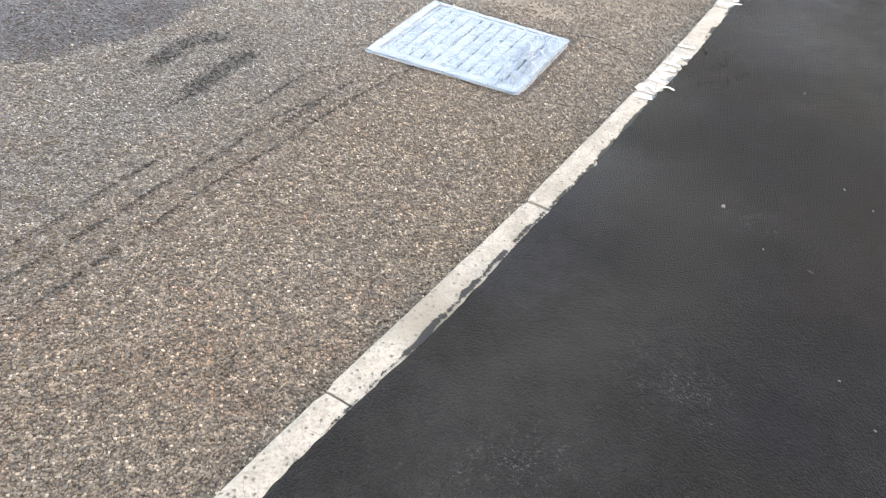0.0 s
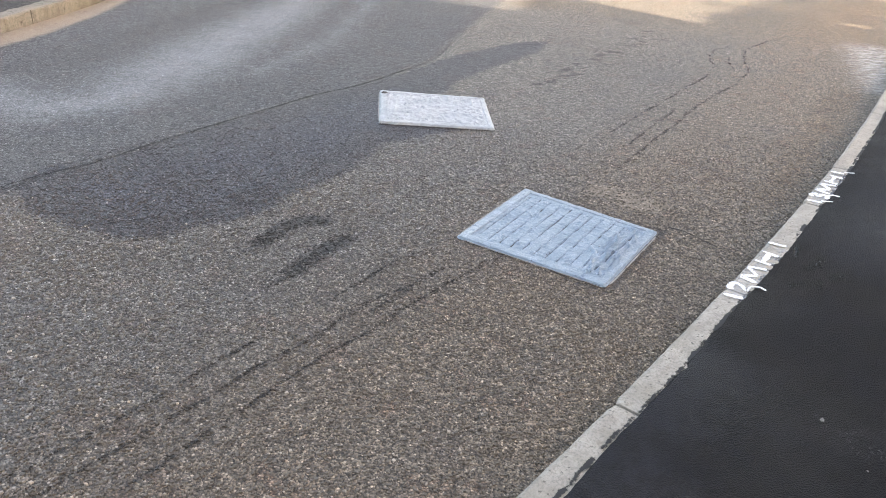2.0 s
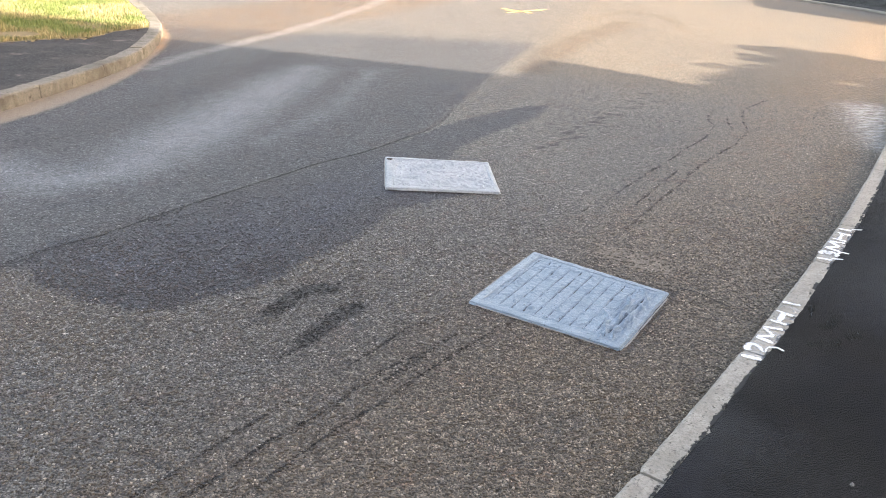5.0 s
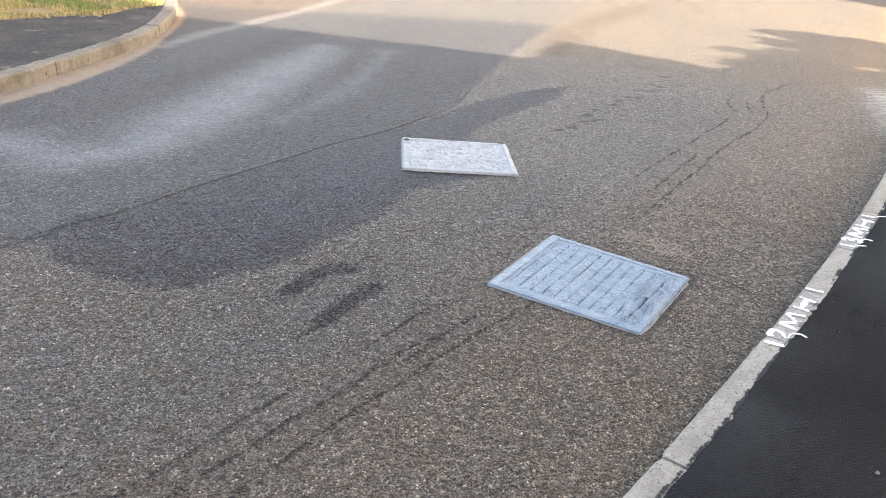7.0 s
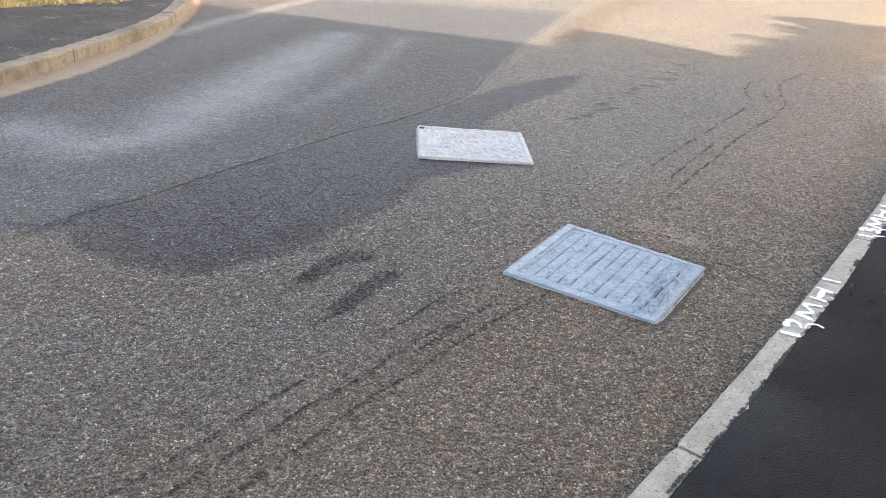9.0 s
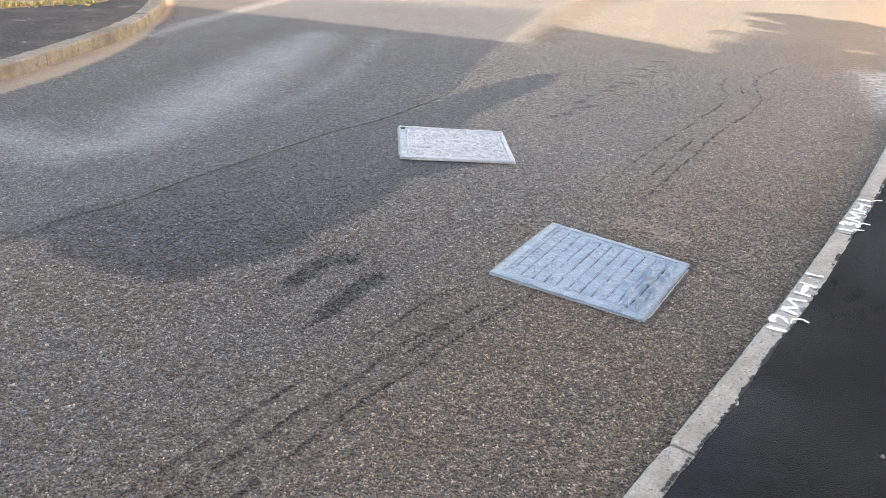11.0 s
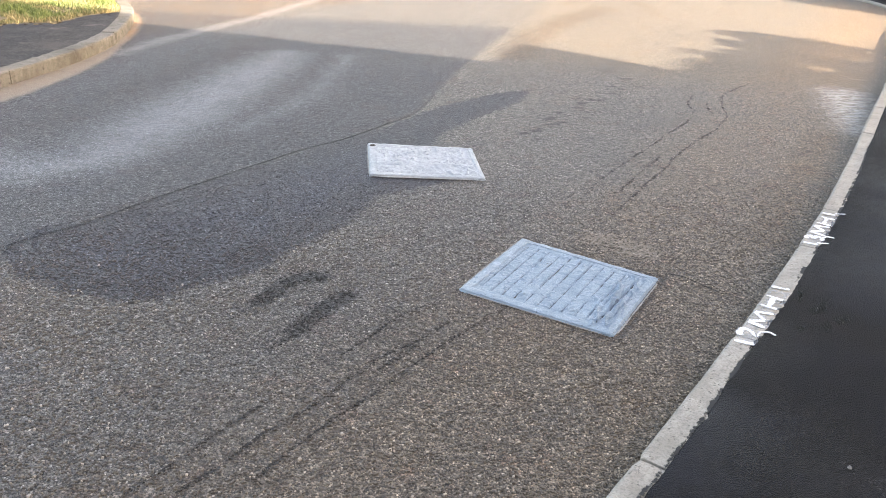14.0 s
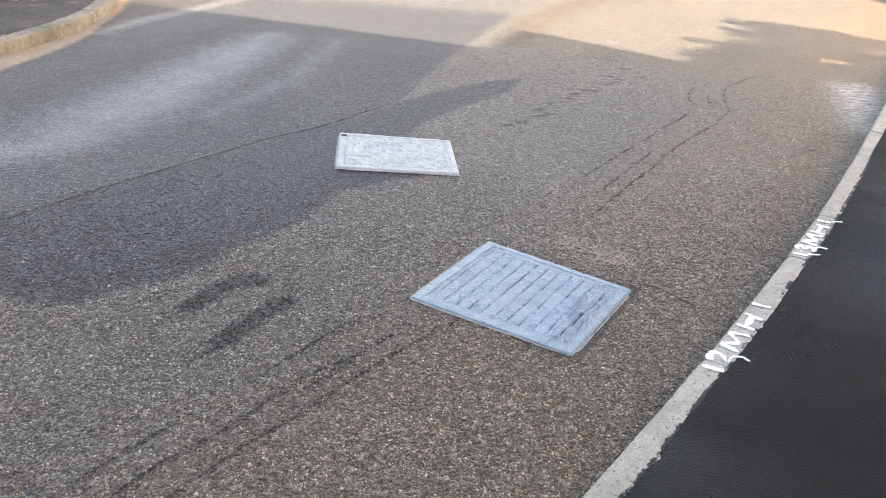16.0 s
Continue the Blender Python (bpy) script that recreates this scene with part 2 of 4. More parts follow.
def chipping_material():
    m = Mat("road_chippings", 0.62, 0.0, 0.48)
    isl = m.t.nodes.new("ShaderNodeNewGeometry").outputs["Random Per Island"]
    big = m.noise(0.9, 4, 0.6)
    col = m.ramp(isl, [(0.0, (0.078, 0.073, 0.067)), (0.40, (0.104, 0.098, 0.089)), (0.82, (0.124, 0.117, 0.106)), (0.96, (0.17, 0.16, 0.146)), (1.0, (0.40, 0.385, 0.355))])
    col = m.mix(m.step(m.attr("warm"), 1.15, 0.25, 0.0, 0.9), col, m.mix(1.0, col, (1.12, 0.99, 0.85), 'MULTIPLY'))
    col = m.mix(m.step(big, 0.4, 0.65, 0.0, 0.6), col, m.mix(1.0, col, (1.10, 0.97, 0.82), 'MULTIPLY'))
    # the kerbside tint repeats the road's lift against the kerb's shade
    for name, lo, hi, tint in (("lane", -0.04, 0.04, (0.62, 0.67, 0.78)), ("patch", 0.016, -0.018, (0.62, 0.63, 0.74)), ("streak", 0.012, -0.012, (0.27, 0.265, 0.265)), ("tyre", 0.022, 0.004, (0.5, 0.47, 0.45)), ("kerbside", 0.34, 0.02, (1.10, 1.05, 1.0))):
        col = m.mix(m.step(m.attr(name), lo, hi), col, m.mix(1.0, col, tint, 'MULTIPLY'))
    return m.done(col)


def kerb_material(name, base, dirt_shade, wear):
    m = Mat(name, 0.85)
    mid = m.noise(7, 6, 0.65)
    fine = m.noise(130, 4, 0.7)
    pits = m.cells(62)
    big = m.noise(2.2, 4, 0.6)
    rnd = m.rand()
    col = m.mix(m.step(mid, 0.3, 0.75), base, tuple(c * 0.80 for c in base))
    col = m.mix(m.step(rnd, 0.0, 1.0, 0.0, 0.35), col, m.mix(1.0, col, (0.86, 0.83, 0.78), 'MULTIPLY'))
    col = m.mix(m.step(fine, 0.45, 0.66, 0.0, 0.7), col, tuple(c * 0.45 for c in base))
    hole = m.math('MULTIPLY', m.step(m.math('ADD', pits.outputs["Distance"], m.math('MULTIPLY', m.math('SUBTRACT', m.noise(170, 3, 0.7), 0.5), 0.9)), 0.14, 0.26, 1.0, 0.0), m.step(m.sep(pits.outputs["Color"])[0], 0.40, 0.52))
    col = m.mix(m.math('MULTIPLY', hole, 0.8), col, (0.075, 0.068, 0.06))
    blotch = m.step(m.noise(16, 5, 0.7), 0.60, 0.70)
    col = m.mix(m.math('MULTIPLY', blotch, wear), col, dirt_shade)
    col = m.mix(m.step(big, 0.52, 0.75, 0.0, wear), col, dirt_shade)
    col = m.mix(m.step(m.noise(4.5, 5, 0.7), 0.45, 0.62, 0.0, wear * 0.75), col, tuple(c * k for c, k in zip(base, (0.50, 0.50, 0.46))))
    seed = m.noise(21, 6, 0.8, 0.8)
    col = m.mix(m.step(seed, 0.60, 0.66, 0.0, 0.75), col, (0.12, 0.108, 0.092))
    lumps = m.noise(34, 5, 0.7)
    col = m.mix(m.step(lumps, 0.50, 0.66, 0.0, wear * 0.7), col, tuple(c * 0.5 for c in base))
    m.bump(m.math('ADD', m.math('MULTIPLY', lumps, 2.5 * wear), m.math('SUBTRACT', fine, m.math('MULTIPLY', hole, 1.5))), 0.003, 0.8)
    return m.done(col)


def sheet_material(name, base, shade, dirt_shade, mark=0.85):
    m = Mat(name, 0.45)
    mid = m.noise(9, 6, 0.65)
    fine = m.noise(60, 5, 0.7)
    col = m.mix(m.step(mid, 0.3, 0.72), base, shade)
    specks = m.math('MULTIPLY', m.step(m.noise(80, 2, 0.5), 0.68, 0.73), 0.85)
    col = m.mix(specks, col, dirt_shade)
    # pale blotches painted as highlights on the crumpled film
    film = m.step(m.noise(22, 6, 0.8, 1.4), 0.54, 0.64, 0.0, 0.75)
    col = m.mix(film, col, tuple(min(1, c * 1.35) for c in base))
    # creases darkened in colour, for dirt and for the shade inside them
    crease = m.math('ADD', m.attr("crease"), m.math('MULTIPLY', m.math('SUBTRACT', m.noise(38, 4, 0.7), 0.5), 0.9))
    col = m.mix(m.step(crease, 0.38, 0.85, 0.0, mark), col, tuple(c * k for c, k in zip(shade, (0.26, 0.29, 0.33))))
    m.bump(m.math('ADD', m.math('MULTIPLY', fine, 0.5), m.noise(30, 5, 0.75, 1.6)), 0.011, 1.0)
    return m.done(col, m.step(mid, 0.3, 0.7, 0.26, 0.46))


def plain_material(name, a, b, scale=8, rough=0.8, bump=0.0, spec=0.5):
    m = Mat(name, rough, 0.0, spec)
    n = m.noise(scale, 6, 0.65)
    if bump:
        m.bump(m.noise(scale * 6, 4, 0.6), bump)
    return m.done(m.mix(m.step(n, 0.3, 0.7), a, b))


def blade_material():
    m = Mat("grass_blades", 0.6)
    isl = m.t.nodes.new("ShaderNodeNewGeometry").outputs["Random Per Island"]
    dry = m.math('MAXIMUM', m.step(m.noise(1.6, 5, 0.65), 0.44, 0.60), m.step(m.math('ADD', m.attr("edge"), m.math('MULTIPLY', m.math('SUBTRACT', m.noise(6, 4, 0.7), 0.5), 0.5)), 0.05, 0.22, 1.0, 0.0))
    green = m.mix(isl, (0.06, 0.10, 0.025), (0.16, 0.20, 0.06))
    straw = m.mix(isl, (0.22, 0.175, 0.085), (0.36, 0.30, 0.17))
    return m.done(m.mix(m.math('MULTIPLY', dry, m.step(isl, 0.15, 0.6, 0.35, 1.0)), green, straw))


def leaf_material():
    m = Mat("leaves", 0.5)
    isl = m.t.nodes.new("ShaderNodeNewGeometry").outputs["Random Per Island"]
    return m.done(m.mix(isl, (0.035, 0.07, 0.018), (0.09, 0.13, 0.03)))


def paint_material(name, colour, bias, grain=1.2, most=1.0, fine=110):
    """A thin coat: speckled, and see-through where it is thin."""
    m = Mat(name, 0.7)
    col = m.mix(m.noise(40, 5, 0.7), colour, tuple(c * 0.86 for c in colour))
    a = m.math('ADD', m.attr("coat"), m.math('MULTIPLY', m.math('SUBTRACT', m.noise(fine, 4, 0.8), 0.5), grain))
    a = m.math('ADD', a, m.math('MULTIPLY', m.math('SUBTRACT', m.noise(9, 3, 0.6), 0.5), min(grain * 1.2, 2.4)))
    m.put(m.b.inputs["Alpha"], m.step(a, bias, bias + 0.45, 0.0, most))
    return m.done(col)


ROAD, PAVE = road_material(), pavement_material()
KERB_PALE = kerb_material("pale_concrete", (0.435, 0.40, 0.345), (0.20, 0.165, 0.13), 0.66)
KERB_OLD = kerb_material("weathered_concrete", (0.195, 0.184, 0.16), (0.066, 0.059, 0.047), 1.0)
JOINT = plain_material("dark_joint", (0.035, 0.03, 0.025), (0.07, 0.06, 0.05), 40, 0.95)
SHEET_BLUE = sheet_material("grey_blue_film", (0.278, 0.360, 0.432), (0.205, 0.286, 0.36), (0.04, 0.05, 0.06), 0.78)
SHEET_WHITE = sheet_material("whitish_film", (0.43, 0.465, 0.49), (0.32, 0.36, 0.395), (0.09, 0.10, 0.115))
TAPE_BLUE = sheet_material("grey_blue_tape", (0.295, 0.37, 0.435), (0.22, 0.297, 0.365), (0.05, 0.06, 0.07))
TAPE_WHITE = sheet_material("whitish_tape", (0.41, 0.445, 0.47), (0.31, 0.35, 0.385), (0.09, 0.10, 0.115))
IRON = plain_material("cast_iron", (0.028, 0.024, 0.022), (0.055, 0.043, 0.035), 30, 0.7, 0.001)
SPRAY = paint_material("white_spray_paint", (0.80, 0.80, 0.79), 0.30, 1.6)
MIST = paint_material("white_overspray", (0.84, 0.84, 0.83), 0.34, 1.8, 0.22, 60)
GAP_SHADE = paint_material("edge_gap_shade", (0.010, 0.0095, 0.009), 0.45, 2.2, 0.95, 40)
EDGE = paint_material("film_edge_glue", (0.36, 0.35, 0.33), 0.24, 1.4, 0.75, 50)
YELLOW = paint_material("yellow_spray_paint", (0.74, 0.60, 0.22), 0.25, 1.2)
SCRAPE = paint_material("scraped_rubber", (0.028, 0.024, 0.021), 0.66, 3.8, 0.62, 80)
TREAD = paint_material("rubber_tread_line", (0.030, 0.026, 0.023), 0.62, 3.4, 0.52, 60)
CRACK = paint_material("crack_dirt", (0.020, 0.018, 0.016), 0.50, 2.6, 0.85, 70)
IMPRINT_SHADE = paint_material("imprint_shade", (0.003, 0.003, 0.003), 0.38, 2.0, 0.55)
SOIL = plain_material("dry_soil", (0.20, 0.155, 0.09), (0.085, 0.075, 0.03), 5, 0.95, 0.01)
BLADES, LEAVES = blade_material(), leaf_material()
BARK = plain_material("bark", (0.09, 0.065, 0.045), (0.15, 0.11, 0.08), 20, 0.9, 0.01)
BRICK = plain_material("brown_brick", (0.26, 0.13, 0.085), (0.34, 0.19, 0.125), 12, 0.9, 0.004)
SLATE = plain_material("roof_tile", (0.10, 0.075, 0.065), (0.16, 0.12, 0.10), 10, 0.8, 0.006)
PATH_OLD = old_path_material()
STONE = plain_material("grey_stone", (0.24, 0.23, 0.215), (0.15, 0.14, 0.13), 60, 0.85, 0.002)
DRY = plain_material("straw_leaf", (0.34, 0.27, 0.15), (0.22, 0.16, 0.08), 40, 0.85)
TWIG = plain_material("dead_leaf", (0.035, 0.026, 0.018), (0.07, 0.05, 0.03), 50, 0.85)


# ---- geometry helpers ----
def link(name, verts, faces, material, parent=None, smooth=False):
    me = bpy.data.meshes.new(name)
    me.from_pydata([tuple(v) for v in verts], [], faces)
    me.materials.append(material)
    if smooth:
        me.polygons.foreach_set("use_smooth", [True] * len(me.polygons))
    me.update()
    ob = new(name, me)
    ob.parent = parent
    return ob


def part(name, bm, material, parent, label=""):
    me = bpy.data.meshes.new(name)
    bm.to_mesh(me)
    bm.free()
    me.materials.append(material)
    ob = new(name, me)
    ob.parent = parent
    return tagged(ob, label) if label else ob


def set_attr(ob, name, values):
    a = ob.data.attributes.new(name, 'FLOAT', 'POINT')
    a.data.foreach_set("value", np.asarray(values, dtype=np.float32))


def smooth_line(pts, step=0.03):
    """A Catmull-Rom line through pts, resampled evenly."""
    p = np.array(pts, float)
    p = np.vstack([2 * p[0] - p[1], p, 2 * p[-1] - p[-2]])
    out = []
    for i in range(1, len(p) - 2):
        for s in np.linspace(0, 1, 24, endpoint=False):
            a, b, c, d = p[i - 1], p[i], p[i + 1], p[i + 2]
            out.append(0.5 * (2 * b + (c - a) * s + (2 * a - 5 * b + 4 * c - d) * s * s + (3 * b - a - 3 * c + d) * s ** 3))
    out.append(p[-2])
    out = np.array(out)
    run = np.concatenate([[0], np.cumsum(np.hypot(*np.diff(out, axis=0).T))])
    q = np.arange(0, run[-1], step)
    return np.column_stack([np.interp(q, run, out[:, 0]), np.interp(q, run, out[:, 1])])


def normals(line):
    """Unit normals to the right of a line."""
    t = np.gradient(line, axis=0)
    t /= np.hypot(t[:, 0], t[:, 1])[:, None]
    return np.column_stack([t[:, 1], -t[:, 0]])


def far_from(P, line):
    """Distance of each point of P to a polyline."""
    line = np.array(line, float)
    best = np.full(len(P), 1e9)
    for a, b in zip(line[:-1], line[1:]):
        ab = b - a
        s = np.clip(((P - a) @ ab) / max(ab @ ab, 1e-12), 0, 1)
        best = np.minimum(best, np.hypot(*(P - a - s[:, None] * ab).T))
    return best


def signed(P, poly):
    """Signed distance to a closed polygon, negative inside."""
    poly = np.array(poly, float)
    d = far_from(P, np.vstack([poly, poly[:1]]))
    inside = np.zeros(len(P), bool)
    for a, b in zip(poly, np.roll(poly, -1, axis=0)):
        with np.errstate(divide='ignore', invalid='ignore'):
            hit = ((a[1] > P[:, 1]) != (b[1] > P[:, 1])) & (P[:, 0] < (b[0] - a[0]) * (P[:, 1] - a[1]) / (b[1] - a[1]) + a[0])
        inside ^= hit
    return np.where(inside, -d, d)


def wob(x, y, s, k=0.0):
    return noise.noise(Vector((x * s + k, y * s - k, k)))


# ---- plan ----
TOP = 0.12
NEAR_KERB = [(-9.5, -8.6), (-6.4, -5.0), (-3.2, -1.3), (-2.2, -0.25), (-1.2, 0.87), (-0.5, 1.73), (-0.28, 2.0), (0.300, 2.703), (0.858, 3.412), (1.484, 4.246), (1.93, 4.86), (2.48, 5.67),
             (3.32, 6.94), (3.80, 7.65), (5.2, 9.75), (6.5, 11.8), (7.3, 13.3), (7.58, 14.5), (7.45, 15.4), (6.77, 16.5), (5.7, 18.0), (4.0, 19.8)]
FAR_KERB = [(-5.6, 0.5), (-4.7, 3.0), (-4.05, 4.7), (-3.66, 5.8), (-3.36, 6.67), (-3.26, 7.07), (-3.07, 7.9), (-3.0, 8.6), (-3.06, 9.3), (-3.2, 10.0),
            (-3.37, 10.45), (-3.62, 11.0), (-4.1, 11.9), (-5.0, 13.1), (-6.6, 14.6), (-9.5, 16.4)]
near_line, far_line = smooth_line(NEAR_KERB), smooth_line(FAR_KERB)
SEAM = [(-4.2, 2.0), (-2.28, 4.0), (-2.04, 4.34), (-1.86, 4.53), (-1.68, 4.80), (-1.40, 5.19), (-1.22, 5.43), (-0.97, 5.76), (-0.74, 6.0), (-0.52, 6.31), (-0.24, 6.77), (-0.067, 7.40),
        (0.26, 8.51), (0.565, 9.43), (1.165, 11.2), (1.66, 12.5), (2.9, 16.0)]


PATCH = [(-2.05, 4.45), (-2.12, 4.20), (-2.0, 4.03), (-1.94, 3.96), (-1.75, 3.86), (-1.50, 3.763), (-1.41, 3.772), (-1.30, 3.817), (-1.20, 3.93), (-1.075, 3.98),
         (-0.98, 4.09), (-0.89, 4.26), (-0.69, 4.53), (-0.59, 4.72), (-0.50, 4.98), (-0.40, 5.08), (-0.05, 5.32), (-0.20, 5.90), (-0.05, 6.257), (0.186, 6.59), (0.41, 6.84), (0.66, 7.18),
         (0.773, 7.49), (0.723, 7.635), (0.486, 7.556), (0.313, 7.41), (0.08, 7.18), (-0.11, 6.96), (-0.24, 6.77), (-0.52, 6.31), (-0.97, 5.76), (-1.40, 5.19), (-1.68, 4.80), (-1.86, 4.53)]


def streak_field(P):
    st = np.minimum(far_from(P, [(-0.725, 4.03), (-0.80, 4.02), (-0.87, 3.93), (-0.925, 3.81)]) - 0.050, far_from(P, [(-0.59, 3.865), (-0.645, 3.805), (-0.71, 3.69), (-0.77, 3.566)]) - 0.042)
    rnd = random.Random(12)
    for f in np.linspace(0, 1, 13):
        for side in (0.0, rnd.choice((0.0, 0.10))):
            x, y = 0.47 + 1.2 * f + side + rnd.gauss(0, 0.03), 6.25 + 1.9 * f - side + rnd.gauss(0, 0.05)
            st = np.minimum(st, far_from(P, [(x, y), (x + rnd.uniform(0.02, 0.10), y + rnd.uniform(-0.02, 0.04))]) - rnd.uniform(0.006, 0.026))
    return np.minimum(st, np.minimum(far_from(P, [(-0.925, 3.81), (-1.02, 3.66)]), far_from(P, [(-0.77, 3.566), (-0.86, 3.42)])) - 0.008)


def kerbside_field(P):
    """Distance to the kerb, growing from y 3.2 so that the lightened margin thins out."""
    return far_from(P, near_line[::4]) + np.interp(P[:, 1], [3.2, 4.2], [0.0, 0.22])


def warm_field(P):
    """Low on the brown side of the road, high on the grey one."""
    return np.clip(far_from(P, near_line[::4]) - 0.35, -1, 2)


LANE = SEAM[2:] + [(-30, 60), (-30, 4.0), (-4.5, 4.0), (-2.4, 4.10), (-2.10, 4.10)]


# ---- ground and road: one sheet to the horizon ----
def build_road():
    def axis(lo, hi, step, reach):
        mid = list(np.arange(lo, hi, step))
        out = [hi + 0.2 * 1.5 ** k for k in range(40) if 0.2 * 1.5 ** k < reach]
        back = [lo - 0.2 * 1.5 ** k for k in range(40) if 0.2 * 1.5 ** k < reach]
        return np.array(sorted(back + mid + out))
    xs, ys = axis(-4.4, 5.6, 0.026, 900), axis(1.2, 14.6, 0.030, 900)
    X, Y = np.meshgrid(xs, ys)
    P = np.column_stack([X.ravel(), Y.ravel()])
    nx, ny = len(xs), len(ys)
    Z = [0.0016 * wob(x, y, 0.7) + 0.0007 * wob(x, y, 4.0, 3.0) - 0.0012 if abs(x) < 9 and y < 20 else -0.004 for x, y in P]
    i = np.arange(nx * ny).reshape(ny, nx)
    faces = np.column_stack([i[:-1, :-1].ravel(), i[:-1, 1:].ravel(), i[1:, 1:].ravel(), i[1:, :-1].ravel()])
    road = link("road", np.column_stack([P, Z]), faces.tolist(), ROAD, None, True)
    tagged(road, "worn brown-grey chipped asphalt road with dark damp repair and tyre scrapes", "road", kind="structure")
    gut = -far_from(P, far_line[::4])
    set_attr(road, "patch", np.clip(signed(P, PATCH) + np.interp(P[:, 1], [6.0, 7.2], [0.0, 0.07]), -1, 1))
    # the lane's dark tint thins past y 9.4 to brighten its sunlit stretch
    set_attr(road, "lane", np.minimum(np.clip(-signed(P, LANE), -1, 1), np.interp(P[:, 1], [9.4, 10.8], [0.2, -0.02])))
    st = streak_field(P)
    set_attr(road, "streak", np.clip(st, -1, 1))
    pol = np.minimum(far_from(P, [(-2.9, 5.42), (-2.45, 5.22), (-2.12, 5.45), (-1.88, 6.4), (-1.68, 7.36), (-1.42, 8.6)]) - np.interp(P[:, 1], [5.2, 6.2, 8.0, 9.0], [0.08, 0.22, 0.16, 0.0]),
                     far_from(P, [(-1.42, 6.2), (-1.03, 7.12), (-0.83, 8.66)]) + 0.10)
    set_attr(road, "polish_sheen", np.clip(pol, -1, 1))
    set_attr(road, "damp", np.clip(far_from(P, [(-2.96, 5.7), (-2.74, 6.1), (-2.55, 6.6), (-2.38, 7.2), (-2.16, 8.0), (-1.68, 9.2)]) - 0.13, -1, 1))
    set_attr(road, "tyre", np.clip(np.min([far_from(P, l) for l in TYRES[:5]], axis=0), 0, 1))
    # the loop at the blue cover paints the dark contact line along its edges
    cracks = [smooth_line(SEAM[:12], 0.15), [(0.24, 4.515), (0.815, 4.10), (0.462, 3.542), (0.30, 3.635)], [(0.815, 4.10), (0.90, 4.17), (0.96, 4.13)], [(-0.15, 3.95), (-0.20, 3.86)]]
    set_attr(road, "crack", np.clip(np.min([far_from(P, l) for l in cracks], axis=0), 0, 1))
    sand = far_from(P, far_line[::4]) - np.interp(P[:, 1], [5.0, 6.4, 6.9, 7.6, 8.2, 8.7, 9.6, 11.0], [0.24, 0.22, 0.25, 0.20, 0.13, 0.05, 0.07, 0.03])
    sand = np.minimum(sand, far_from(P, near_line[::4]) + 0.005)
    sand = np.minimum(sand, np.maximum(far_from(P, [(0.62, 4.52), (0.80, 4.38)]) - 0.06, 0.008))
    set_attr(road, "sand", np.clip(sand, -1, 1))
    rust = np.minimum(far_from(P, [(-2.9, 10.4), (-2.5, 11.6), (-1.8, 12.6), (-0.6, 15)]) - 0.9, far_from(P, [(-0.63, 2.2), (-0.58, 2.25)]) - 0.02)
    rust = np.minimum(rust, far_from(P, [(-3.5, 11.2), (-3.15, 10.3), (-2.98, 9.5)]) - 0.35)
    set_attr(road, "rust", np.clip(rust, -1, 1))
    set_attr(road, "pale", np.clip((far_from(P, [(-2.84, 8.33), (-2.66, 8.95), (-2.45, 9.45), (-2.28, 9.88), (-1.95, 10.63), (-1.2, 13.0), (-0.6, 16.0)]) - 0.075), -1, 1))
    stain = np.minimum(far_from(P, [(0.75, 9.0), (1.15, 10.2), (1.7, 11.3), (2.5, 12.6)]) - 0.17, far_from(P, [(2.0, 12.9), (2.36, 13.42), (2.86, 13.95), (3.22, 13.55), (3.29, 12.95), (3.17, 12.1)]) - 0.03)
    stain = np.minimum(stain, far_from(P, [(1.50, 4.55), (1.95, 5.25), (2.40, 5.95), (2.75, 6.5)]) - 0.07)
    set_attr(road, "stain", np.clip(stain, -1, 1))
    set_attr(road, "warm", warm_field(P))
    set_attr(road, "kerbside", np.clip(kerbside_field(P), 0, 1))
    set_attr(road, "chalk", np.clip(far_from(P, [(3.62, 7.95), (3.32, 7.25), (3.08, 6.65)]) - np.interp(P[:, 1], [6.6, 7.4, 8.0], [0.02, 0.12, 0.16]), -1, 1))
    # outline of the sunlit stretch that gets the warm tint
    set_attr(road, "sun_warm", np.clip(signed(P, [(0.7, 9.0), (2.3, 8.0), (4.2, 8.2), (6.2, 11.5), (7.2, 14.5), (4.0, 19), (1.9, 15), (1.2, 12)]), -1, 1))
    return road


